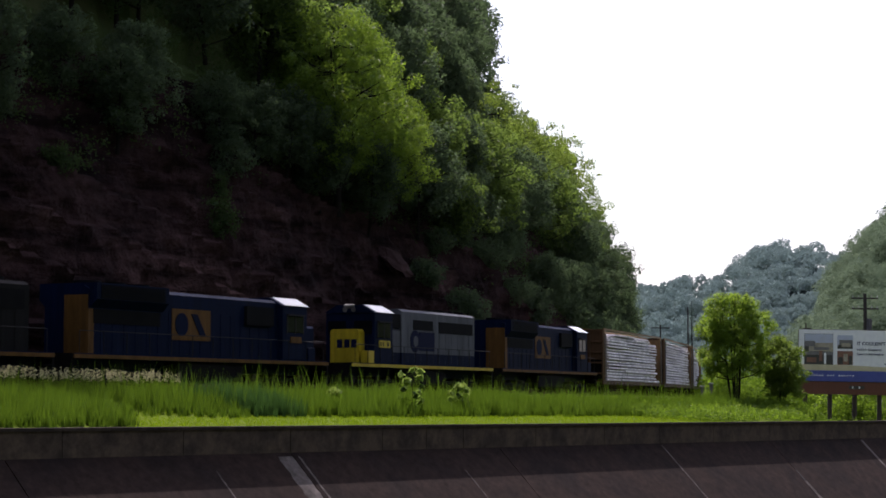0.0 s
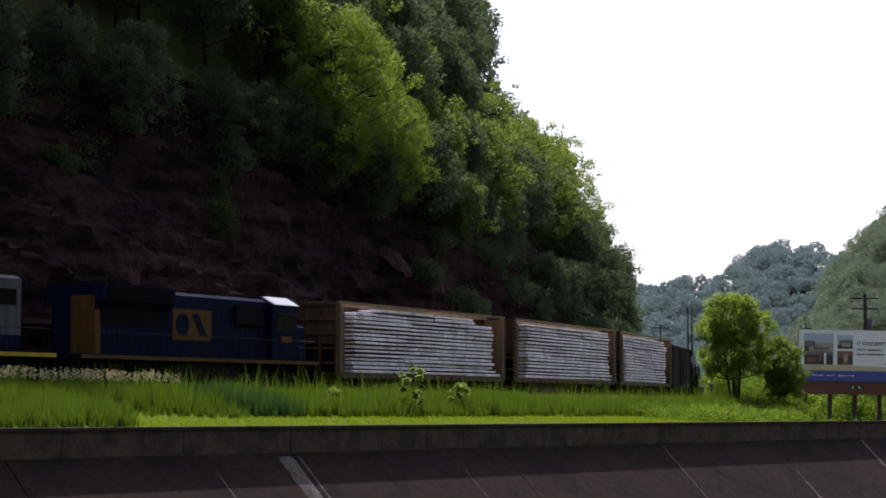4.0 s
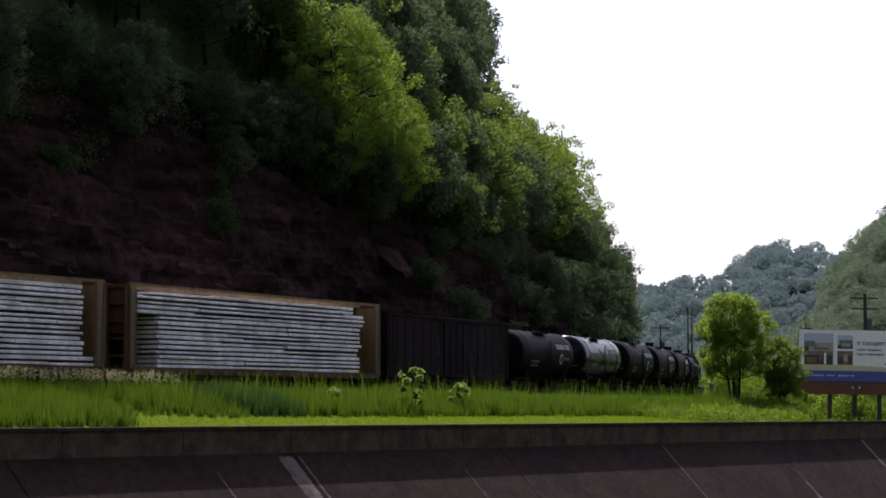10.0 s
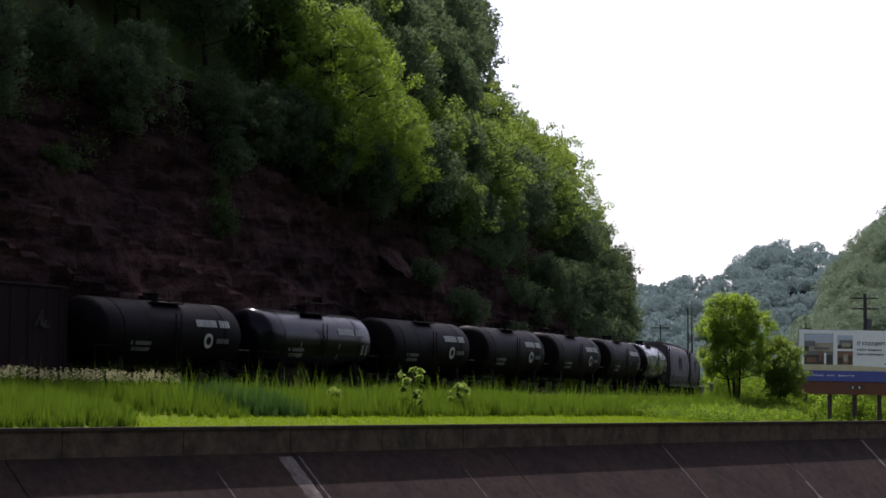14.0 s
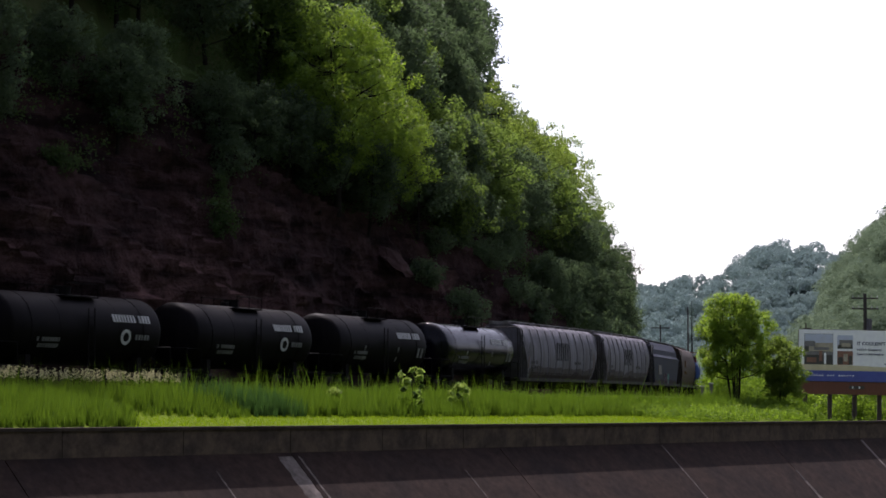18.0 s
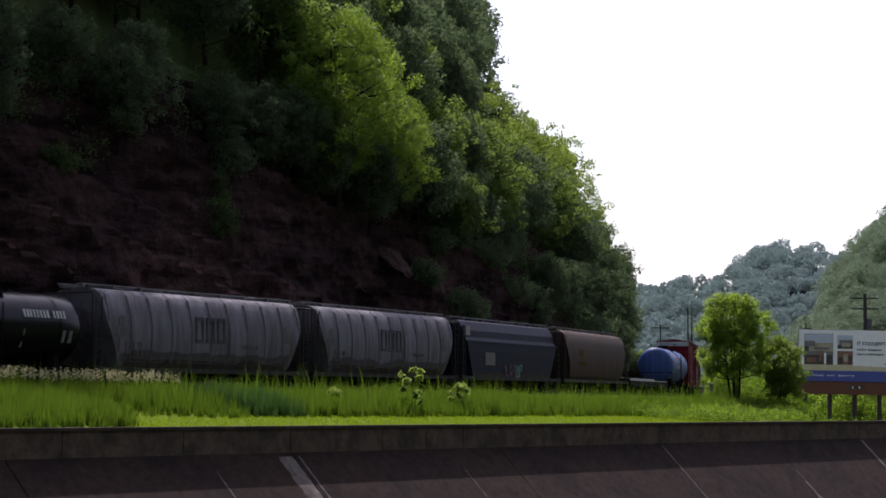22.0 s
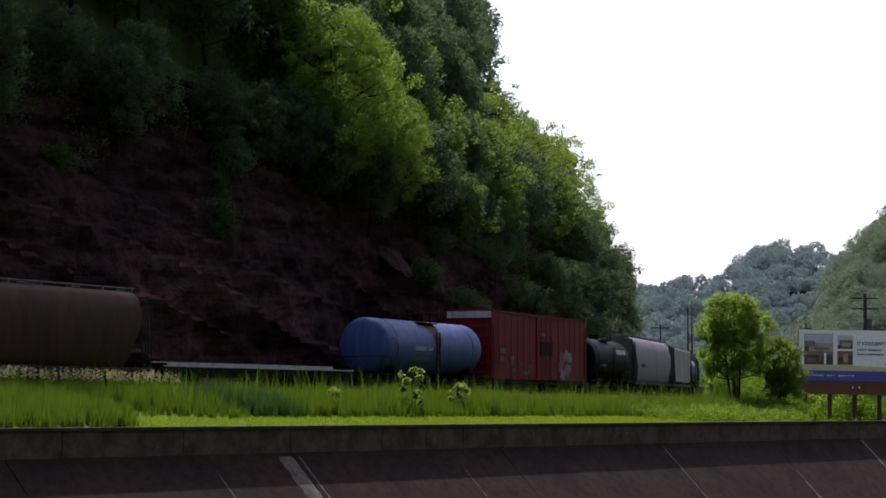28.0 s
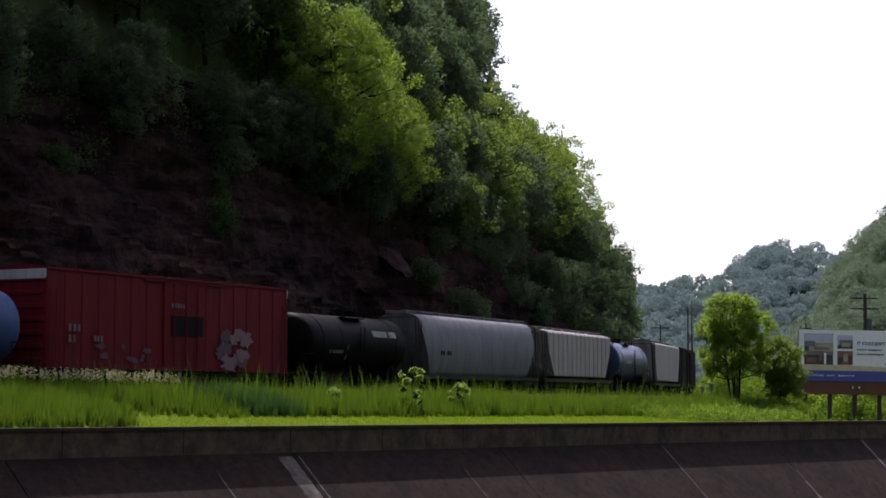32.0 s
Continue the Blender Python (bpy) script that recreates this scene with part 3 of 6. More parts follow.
def plant_hill():
    rng = random.Random(5)
    first = {}
    s = -66.0
    while s < 134:
        n = 10.9 - 2.0 * smooth01((s - 6) / 34)
        row = 0
        while n < (15.5 if s < -20 else 21 if s < 30 else 27):
            ss, nn = s + rng.uniform(-2.0, 2.0), n + rng.uniform(-0.8, 0.8)
            n += 3.2
            row += 1
            if 62 < ss and (15.0 < nn < 22.0 + 0.04 * (ss - 62) or nn > 25 or (row > 1 and ss > 112)):
                continue        # a gap in the woods between the spur and the ridge behind it
            # kinds 1 and 3 have shade in their leaf colour
            if nn > 19 or ss < 0:
                k, sc = rng.choice((1, 1, 3, 3, 0)), rng.uniform(0.75, 1.05)
            elif 34 < ss < 66 and nn > 13:
                k, sc = rng.choice((1, 3)), rng.uniform(0.7, 0.9)
            elif ss < 40:
                k, sc = rng.choice((0, 0, 2, 1, 3)), rng.uniform(0.7, 1.0)
            else:
                k, sc = rng.choice((1, 3, 0, 2, 1)), rng.uniform(0.65, 0.9)
            if row == 1:
                k, sc = (1, 3)[rng.randrange(2)], sc * 0.75
            plant(kinds, k, ss, nn, sc, rng, first, "hillside trees")
        s += 4.8
    # shrubs on the ledges and, farther along, down to the track
    for i in range(46):
        if i < 9:
            ss, nn = rng.uniform(-50, 20), rng.uniform(10.2, 11.4)
        else:
            ss, nn = rng.uniform(14, 116), rng.uniform(6.4, 9.4)
        plant(shrubs, 1, ss, nn, rng.uniform(0.6, 1.25), rng, first, "cliff shrubs")
    for ss, nn, sc in ((-11, 8.6, 0.85), (-24, 9.4, 0.7), (-9, 9.6, 0.6)):
        plant(shrubs, 0, ss, nn, sc, rng, first, "cliff shrubs")
    for k, ss, nn, sc in STANDOUT:
        plant(kinds, k, ss, nn, sc, rng, first, "hillside trees")


# single trees that stand out: kind, place along the line, distance behind it, size
STANDOUT = [
    (7, 6.5, 9.9, 1.0), (7, 13, 9.9, 0.72), (4, 10, 12.4, 0.85), (1, 19, 9.7, 0.85), (2, 25, 9.6, 0.75), (1, 4, 9.9, 0.6), (1, 10, 9.4, 0.65),
    (5, 50, 13.6, 1.1), (5, 43, 12.2, 0.9), (0, 36, 10.4, 0.9),
    (6, 58, 12.8, 1.15), (0, 64, 12.0, 0.95), (6, 74, 13.4, 1.1), (6, 86, 13.8, 1.15), (0, 92, 12.2, 0.9), (6, 98, 13.2, 1.0), (8, 94, 14.6, 1.3), (1, 70, 10.4, 0.85), (1, 82, 10.2, 0.85),
    (0, 108, 11.0, 0.8), (1, 112, 9.8, 0.9), (3, 104, 9.4, 0.85), (1, 96, 9.4, 0.85),
    (1, 72, 22.5, 1.25), (1, 82, 23.4, 1.25), (3, 92, 23.4, 1.1), (1, 98, 25.4, 1.2), (1, 80, 26, 1.3), (3, 106, 25.6, 0.95), (1, 62, 20.5, 1.2),
    (6, 124, 5.8, 0.45), (5, 130, 6.2, 0.5), (6, 137, 5.9, 0.6), (6, 145, 5.8, 0.7), (6, 153, 5.6, 0.7),
]


plant_hill()


def undergrowth():
    """Vines and saplings that cover the slope between the trees."""
    rng = np.random.default_rng(23)
    r2 = random.Random(24)
    q = []
    while len(q) < 1100:
        s, n = r2.uniform(-58, 128), r2.uniform(8.0, 24)
        if n < 10.7 - 3.2 * smooth01((s - 5) / 40) + 1.2 * noise.noise(Vector((s * 0.12, 0, 3))):
            continue
        if n > (15 if s < -20 else 20 if s < 30 else 24):
            continue
        p = hill_place(s, n)
        b = [(np.array(p) + rng.normal(size=3) * np.array([0.8, 0.8, 0.6]) + np.array([0, 0, 0.4]), 0.35 + 0.45 * rng.random()) for _ in range(3)]
        q.append(leaf_cloud(rng, b, 150, 0.09, droop=0.15))
    q = np.concatenate(q)
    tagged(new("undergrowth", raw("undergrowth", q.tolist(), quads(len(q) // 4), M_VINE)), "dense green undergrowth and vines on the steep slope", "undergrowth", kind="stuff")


undergrowth()


def far_hills():
    """Distant wooded ridges that close the valley; haze is painted into their colours."""
    rng = np.random.default_rng(4)
    ridges = [
        # name, distance, left and right edge (slopes of view), height along it
        ("far_ridge", 900, 0.03, 0.5, lambda a: float(np.interp(a, (0.03, 0.093, 0.12, 0.13, 0.15, 0.163, 0.185, 0.2, 0.5), (60, 55, 61, 60, 73, 80, 78, 74, 90)))),
        ("near_ridge", 560, 0.165, 0.6, lambda a: float(np.interp(a, (0.165, 0.18, 0.203, 0.218, 0.3, 0.6), (12, 27, 54, 65, 95, 110)))),
    ]
    for name, dist, a0, a1, prof in ridges:
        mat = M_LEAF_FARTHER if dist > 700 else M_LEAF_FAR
        verts, faces = [], []
        kx, ky = 60, 14
        for i in range(kx):
            a = a0 + (a1 - a0) * i / (kx - 1)
            for j in range(ky):
                t = j / (ky - 1)
                y = dist + t * 160
                z = 0.9 + (prof(a) - 8) * smooth01(t * 1.0)
                verts.append((a * y, y, z))
        for i in range(kx - 1):
            for j in range(ky - 1):
                faces.append((i * ky + j, (i + 1) * ky + j, (i + 1) * ky + j + 1, i * ky + j + 1))
        tagged(new(name, raw(name, verts, faces, M_FAR_FLOOR if dist > 700 else mat, True)), "distant wooded ridge with haze put into its colour", "hill", kind="structure")
        q = []
        count, leaves, size = (560, 420, 0.6) if dist > 700 else (230, 800, 0.38)
        for i in range(count):
            a = max(a0, 0.085) + (0.235 - max(a0, 0.085)) * rng.random()
            t = rng.random()
            y = dist + t * 160
            z = 0.9 + (prof(a) - 8) * smooth01(t)
            hgt = 9 + 6 * rng.random() ** 2
            wide = 3.2 + 2.6 * rng.random()
            lobes = []
            for k in range(30):
                h, b = -0.5 + 1.45 * (k + 0.5) / 30, k * 2.4 + i
                w = math.sqrt(max(0.05, 1 - h * h)) * wide * (0.6 + 0.4 * rng.random())
                lobes.append((np.array([a * y + math.cos(b) * w, y + math.sin(b) * w, z + hgt * (0.55 + 0.36 * h)]), wide * (0.2 + 0.16 * rng.random())))
            q.append(skin_leaves(rng, lobes, leaves, size, 0.3, 0.2, (0, -0.65, 0.28) if dist > 700 else (0, -0.2, 0.45)))
        q = np.concatenate(q)
        tagged(new(name + "_woods", raw(name + "_woods", q.tolist(), quads(len(q) // 4), mat)), "distant woods of mixed broadleaf trees with haze put into the leaf colour", "woods", kind="stuff")


far_hills()

# ---- grass and weeds ----
def blades(rng, pts, height, width, bend=0.35):
    """Tapered, bent blades, each a strip of two quads and a tip."""
    k = len(pts)
    a = rng.random(k) * 6.283
    side = np.stack([np.cos(a), np.sin(a), np.zeros(k)], 1)
    b = rng.random(k) * 6.283
    lean = np.stack([np.cos(b), np.sin(b), np.zeros(k)], 1) * (bend * rng.random(k) * height)[:, None]
    up = np.stack([np.zeros(k), np.zeros(k), height], 1)
    w = side * (width * (0.7 + 0.6 * rng.random(k)))[:, None]
    p1 = pts + up * 0.5 + lean * 0.25
    p2 = pts + up + lean
    v = np.stack([pts - w, pts + w, p1 - w * 0.8, p1 + w * 0.8, p2], 1).reshape(-1, 3)
    o = np.arange(k)[:, None] * 5
    quad = (o + np.array([[0, 1, 3, 2]])).tolist()
    tri = (o + np.array([[2, 3, 4]])).tolist()
    return v, quad + tri


def scatter(rng, count, u0, u1, w0, w1):
    out = []
    while len(out) < count:
        u, w = u0 + (u1 - u0) * rng.random(), w0 + (w1 - w0) * rng.random()
        p = at_wall(u, w)
        n, s = off_line(p.x, p.y)
        if n > -1.7:
            continue
        out.append((u, w, p.x, p.y, n))
    return out


def tuft_blades(rng, tufts, width):
    """Tufts (x, y, z, height, blades): blades that fan out from one foot."""
    pts, hs, out = [], [], []
    for x, y, z, h, k in tufts:
        for _ in range(k):
            a, r = rng.random() * 6.283, 0.13 * rng.random()
            pts.append((x + math.cos(a) * r, y + math.sin(a) * r, z))
            hs.append(h * (0.45 + 0.65 * rng.random()))
            out.append((math.cos(a), math.sin(a)))
    pts, hs, out = np.array(pts), np.array(hs), np.array(out)
    k = len(pts)
    a = rng.random(k) * 6.283
    w = np.stack([np.cos(a), np.sin(a), np.zeros(k)], 1) * (width * (0.6 + 0.8 * rng.random(k)))[:, None]
    lean = np.concatenate([out, np.zeros((k, 1))], 1) * (hs * (0.04 + 0.24 * rng.random(k)))[:, None]
    up = np.stack([np.zeros(k), np.zeros(k), hs], 1)
    p1, p2 = pts + up * 0.55 + lean * 0.3, pts + up + lean
    v = np.stack([pts - w, pts + w, p1 - w * 0.8, p1 + w * 0.8, p2], 1).reshape(-1, 3)
    o = np.arange(k)[:, None] * 5
    return v, (o + np.array([[0, 1, 3, 2]])).tolist() + (o + np.array([[2, 3, 4]])).tolist()


def tall_grass():
    rng = np.random.default_rng(8)
    near, blue = [], []
    for u, w, x, y, n in scatter(rng, 9500, -6, 74, 0.25, 12):
        edge = 3.4 + 0.45 * noise.noise(Vector((u * 0.3, 0, 0))) + 0.3 * noise.noise(Vector((u * 1.4, 0, 3)))
        if u < 7.5 + 0.5 * noise.noise(Vector((w * 1.3, 0, 1))):
            edge = 0.3
        if w < edge:
            continue
        patch = noise.noise(Vector((u * 0.35, w * 0.35, 2))) + 0.6 * noise.noise(Vector((u * 1.7, w * 1.7, 5)))
        h = (0.72 + 0.4 * patch + 0.3 * rng.random()) * min(1.0, 0.6 + 0.4 * (w - edge))
        clump = 17.0 < u + 0.5 * noise.noise(Vector((w, 0, 8))) < 20.4
        (blue if clump else near).append((x, y, ground_z(x, y) - 0.03, max(0.2, h * (1.15 if clump else 1.0)), 16))
    # single stalks that stand out above the rest
    for u, w, x, y, n in scatter(rng, 3600, -6, 74, 4.6, 10):
        if noise.noise(Vector((u * 0.5, w * 0.5, 9))) > -0.15:
            near.append((x, y, ground_z(x, y) - 0.03, 1.1 + (0.5 + 0.06 * w) * rng.random() ** 1.7, 2))
    v, f = tuft_blades(rng, near, 0.0135)
    tagged(new("tall_grass", raw("tall_grass", v.tolist(), f, M_GRASS)), "tall uncut green grass beside the railway", "grass", kind="stuff")
    v, f = tuft_blades(rng, blue, 0.0135)
    tagged(new("rush_grass", raw("rush_grass", v.tolist(), f, M_GRASS_BLUE)), "clumps of darker blue-green rushy grass", "grass", kind="stuff")


tall_grass()


def weed_patch():
    """Lush broad-leaved weeds where the verge widens."""
    rng = np.random.default_rng(9)
    q = []
    for u, w, x, y, n in scatter(rng, 3600, 43, 84, 0.35, 13):
        edge = 6.0 * smooth01((50 - u) / 6) + 0.35
        if w < edge:
            continue
        h = 0.28 + 0.35 * max(0, noise.noise(Vector((u * 0.5, w * 0.5, 4))) + 0.4)
        z = ground_z(x, y)
        c = np.array([x, y, z + h * 0.5])
        q.append(leaf_cloud(rng, [(c, 0.42 * (0.6 + h))], 30, 0.06))
    q = np.concatenate(q)
    tagged(new("weed_patch", raw("weed_patch", q.tolist(), quads(len(q) // 4), M_WEED)), "lush bright green broad-leaved weeds behind the wall", "weeds", kind="stuff")


weed_patch()


def seed_heads():
    """A row of pale plumed grasses close to the track."""
    rng = np.random.default_rng(10)
    pts, heads = [], []
    for i in range(440):
        u = 1.0 + 14.5 * rng.random()
        base = at_wall(u, 0)
        w = 6.3 + 0.9 * rng.random()
        p = at_wall(u, w)
        n, s = off_line(p.x, p.y)
        if n > -1.5:
            continue
        z = ground_z(p.x, p.y)
        h = 1.12 + 0.2 * rng.random() + 0.12 * noise.noise(Vector((u * 0.8, 0, 0)))
        pts.append((p.x, p.y, z))
        heads.append(leaf_cloud(rng, [(np.array([p.x, p.y, z + h + 0.09 * q - 0.24]), 0.055) for q in range(4)], 10, 0.032))
    q = np.concatenate(heads)
    tagged(new("plumed_grass", raw("plumed_grass", q.tolist(), quads(len(q) // 4), M_GRASS_HEAD)), "pale feathery seed heads above the tall grass", "grass", kind="stuff")
    v, f = blades(rng, np.array(pts), np.full(len(pts), 1.15), 0.012, 0.1)
    tagged(new("plume_stems", raw("plume_stems", v.tolist(), f, M_GRASS)), "green stems under the pale seed heads", "grass", kind="stuff")


seed_heads()


def lawn_blades():
    """Short blades that roughen the mown strip."""
    rng = np.random.default_rng(12)
    pts = [(x, y, ground_z(x, y) - 0.01) for u, w, x, y, n in scatter(rng, 26000, 6, 52, 0.08, 5.2)]
    v, f = blades(rng, np.array(pts), 0.05 + 0.06 * rng.random(len(pts)), 0.014, 0.6)
    tagged(new("lawn_grass", raw("lawn_grass", v.tolist(), f, M_LAWN_BLADE)), "short mown bright green grass behind the wall", "grass", kind="stuff")


lawn_blades()


def sapling(seed, height, label):
    """A weedy sapling: a thin stem, dark leaves below, pale broad leaves near its top."""
    rng = np.random.default_rng(seed)
    root = tagged(new("weed_sapling"), label, "sapling", "verge saplings")
    paths = [[((0, 0, 0), 0.022), ((0.03, 0.02, height * 0.5), 0.015), ((0, 0, height), 0.006)]]
    top, lower = [(np.array([0, 0, height]), 0.1)], []
    for i in range(11):
        a, z = i * 2.4 + rng.random(), height * (0.25 + 0.065 * i)
        reach = 0.5 * height / 2 * (0.7 + 0.5 * rng.random())
        tip = (math.cos(a) * reach, math.sin(a) * reach, z + 0.16)
        paths.append([((0, 0, z), 0.009), (tip, 0.004)])
        (top if i > 5 else lower).append((np.array(tip), 0.12))
    v, f = limb_mesh(paths)
    new("stem", raw("stem", v, f, M_BARK)).parent = root
    q = leaf_cloud(rng, top, 90, 0.15, droop=0.06)
    new("leaves", raw("leaves", q.tolist(), quads(90), M_LEAF_PALE)).parent = root
    q = leaf_cloud(rng, lower, 90, 0.13, droop=0.08)
    new("lower_leaves", raw("lower_leaves", q.tolist(), quads(90), M_LEAF)).parent = root
    return root


for i, (x, y, h) in enumerate(((-1.43, 93.6, 2.1), (0.75, 98.0, 1.35), (-4.9, 92.0, 0.85))):
    sapling(50 + i, h, "pale-leaved weedy sapling rising out of the tall grass").matrix_basis = pose(x, y, ground_z(x, y), 0, 0, 70 * i)

# ---- the train: x along the wagon (+x towards the tail), -y the side seen, z = 0 at the rail's top ----
def paint(name, color, rough=0.5, amount=0.45, grime=(0.02, 0.017, 0.015), stain=0.7, spec=0.2):
    return surface(name, color, rough, grime=grime, amount=amount, grain=7.0, stain=stain, bump=0.08, streak=True, spec=spec, mottle=0.3)


M_BLACK = paint("black_tank_paint", (0.0036, 0.003, 0.0036), 0.55, 0.5, (0.0065, 0.005, 0.0052), spec=0.03)
M_BLACK_GLOSS = paint("glossy_black_tank_paint", (0.0022, 0.0021, 0.005), 0.22, 0.3, (0.0035, 0.0032, 0.005), spec=0.11)
M_UNDER = surface("grimy_underframe", (0.006, 0.0055, 0.0055), 0.9, grime=(0.012, 0.01, 0.009), grain=10, stain=1.2, spec=0.06)
M_WHEEL = surface("rusty_wheel_steel", (0.03, 0.02, 0.016), 0.7, 0.5, grain=14)
M_TAN = paint("faded_tan_paint", (0.22, 0.14, 0.06), 0.6, 0.5, (0.06, 0.03, 0.018))
M_RUST = paint("rusted_tan_paint", (0.10, 0.05, 0.022), 0.75, 0.6, (0.03, 0.015, 0.01))
M_RUSTPALE = paint("dusty_anchor_paint", (0.16, 0.13, 0.1), 0.8)
M_WRAP = surface("white_lumber_wrap", (0.86, 0.81, 0.86), 0.55, spec=0.2, mottle=0.4, grime=(0.4, 0.37, 0.41), amount=0.6, grain=5, stain=0.9, bump=0.2)
M_BOXDARK = paint("dark_brown_boxcar_paint", (0.016, 0.0085, 0.0105), 0.75, 0.6, (0.009, 0.0055, 0.007), spec=0.06)
M_RED = paint("red_boxcar_paint", (0.13, 0.01, 0.015), 0.65, 0.4, (0.07, 0.007, 0.01), spec=0.08)
M_PALE = paint("pale_grey_paint", (0.4, 0.4, 0.39), 0.55, 0.4, (0.14, 0.13, 0.12))
M_GRABDARK = paint("sooty_grab_iron_paint", (0.03, 0.027, 0.027), 0.7, 0.5, (0.015, 0.013, 0.012), spec=0.08)
M_WALKWAY = paint("weathered_walkway_steel", (0.22, 0.21, 0.21), 0.6, 0.5, (0.08, 0.07, 0.065))
M_HOPDUST = paint("brown_dust_film", (0.08, 0.07, 0.072), 0.8, 0.7, (0.06, 0.05, 0.046), spec=0.05)
M_SPILL = paint("brown_spill_stain", (0.07, 0.042, 0.022), 0.75, 0.6, (0.03, 0.026, 0.03), spec=0.06)
M_SOOT = paint("brown_black_road_grime", (0.04, 0.033, 0.031), 0.85, 0.6, (0.075, 0.055, 0.045), spec=0.04)
M_LADDER = paint("dusty_grab_iron_paint", (0.11, 0.1, 0.095), 0.6, 0.5, (0.05, 0.04, 0.035))
M_HOPGREY = paint("weathered_grey_hopper_paint", (0.135, 0.128, 0.147), 0.65, 0.85, (0.06, 0.053, 0.054), spec=0.1)
M_HOPRIB = paint("dirty_hopper_rib_paint", (0.105, 0.1, 0.114), 0.7, 0.6, (0.055, 0.048, 0.05), spec=0.08)
M_HOPLIGHT = paint("light_grey_hopper_paint", (0.13, 0.132, 0.142), 0.6, 0.5, (0.065, 0.06, 0.06))
M_HOPBLUE = paint("dark_blue_hopper_paint", (0.0125, 0.0155, 0.034), 0.6, 0.7, (0.018, 0.0175, 0.021), spec=0.06)
M_HOPBROWN = paint("brown_hopper_paint", (0.046, 0.026, 0.015), 0.65, 0.6, (0.018, 0.011, 0.009), spec=0.08)
M_HOPWHITE = paint("off_white_hopper_paint", (0.31, 0.295, 0.285), 0.6, 0.5, (0.17, 0.13, 0.1))
M_TANKBLUE = paint("bright_blue_tank_paint", (0.042, 0.08, 0.21), 0.5, 0.4, (0.024, 0.037, 0.082), spec=0.12)
M_TANKNAVY = paint("navy_tank_paint", (0.02, 0.032, 0.11), 0.35, 0.35, (0.015, 0.018, 0.04))
M_LOCOBLUE = paint("dark_blue_locomotive_paint", (0.0036, 0.0078, 0.028), 0.6, 0.4, (0.0028, 0.0042, 0.01), spec=0.03)
M_LOCOGREY = paint("grey_locomotive_paint", (0.085, 0.089, 0.104), 0.6, 0.4, (0.042, 0.038, 0.04), spec=0.06)
M_LOCODARK = paint("dark_grey_locomotive_paint", (0.009, 0.009, 0.0095), 0.7, 0.5, (0.014, 0.012, 0.011), spec=0.05)
M_YELLOW = paint("yellow_locomotive_paint", (0.45, 0.33, 0.012), 0.5, 0.4, (0.16, 0.11, 0.012))
M_OCHRE = paint("dirty_ochre_paint", (0.115, 0.056, 0.014), 0.65, 0.5, (0.045, 0.024, 0.01), spec=0.08)
# sun glare on the cab roofs, put into the base colour
M_ROOFGLARE = surface("cab_roof_glare", (0.62, 0.63, 0.66), 0.28, grain=8, stain=1.0, amount=0.2)
M_WINDOW = surface("dark_cab_glass", (0.004, 0.005, 0.006), 0.12, grain=2, stain=0.4, amount=0.1, grime=(0.01, 0.01, 0.01), bump=0, spec=0.12)
M_GRILLE = surface("dark_radiator_grille", (0.006, 0.006, 0.007), 0.8, grain=30, stain=1.0, amount=0.1, spec=0.04)
M_MARK = surface("faded_white_lettering", (0.4, 0.4, 0.39), 0.7, grain=12, stain=1.5, amount=0.5, grime=(0.2, 0.2, 0.2))
M_MARKDIM = surface("dusty_white_lettering", (0.16, 0.16, 0.155), 0.8, grain=12, stain=1.5, amount=0.6, grime=(0.06, 0.06, 0.06))
M_GRIMEDARK = surface("blackened_mark_paint", (0.025, 0.023, 0.03), 0.8, grain=12, stain=1.5, amount=0.5, grime=(0.07, 0.068, 0.075))
M_GRIMEMARK = surface("dark_grey_grime", (0.06, 0.057, 0.06), 0.8, grain=12, stain=1.5, amount=0.6, grime=(0.12, 0.115, 0.12))
M_NAVYMARK = surface("navy_lettering", (0.005, 0.008, 0.032), 0.7, grime=(0.012, 0.013, 0.03), amount=0.3, grain=12, stain=1.5, spec=0.05)
M_GRAF = surface("pale_spray_paint", (0.15, 0.09, 0.1), 0.7, grain=9, stain=2.2, amount=0.7, grime=(0.2, 0.1, 0.13))
M_GRAFDIM = surface("dusty_spray_paint", (0.04, 0.036, 0.04), 0.8, grain=9, stain=2.2, amount=0.7, grime=(0.015, 0.012, 0.014), spec=0.05)
M_GRAFVIO = surface("violet_spray_paint", (0.055, 0.026, 0.036), 0.7, grain=9, stain=2.2, amount=0.7, grime=(0.1, 0.04, 0.06))
M_GRAFGREEN = surface("green_spray_paint", (0.06, 0.28, 0.2), 0.7, grain=9, stain=2.2, amount=0.6, grime=(0.04, 0.1, 0.1))


def bm_box(*a, bevel=0.0):
    return box(bmesh.new(), *a, bevel=bevel)


SHARED = {}


def shared(key, make, mat):
    if key not in SHARED:
        SHARED[key] = mesh_of(make(), key, mat)
    return SHARED[key]


def put(name, me, parent, m=None, label=""):
    ob = new(name, me)
    ob.parent = parent
    if m is not None:
        ob.matrix_basis = m
    return tagged(ob, label) if label else ob


def wheel_bm():
    bm = bmesh.new()
    rod(bm, (0, -0.065, 0), (0, 0.065, 0), 0.455, 20)
    rod(bm, (0, 0.065, 0), (0, 0.1, 0), 0.485, 20)
    rod(bm, (0, -0.12, 0), (0, -0.06, 0), 0.14, 10)
    return bm


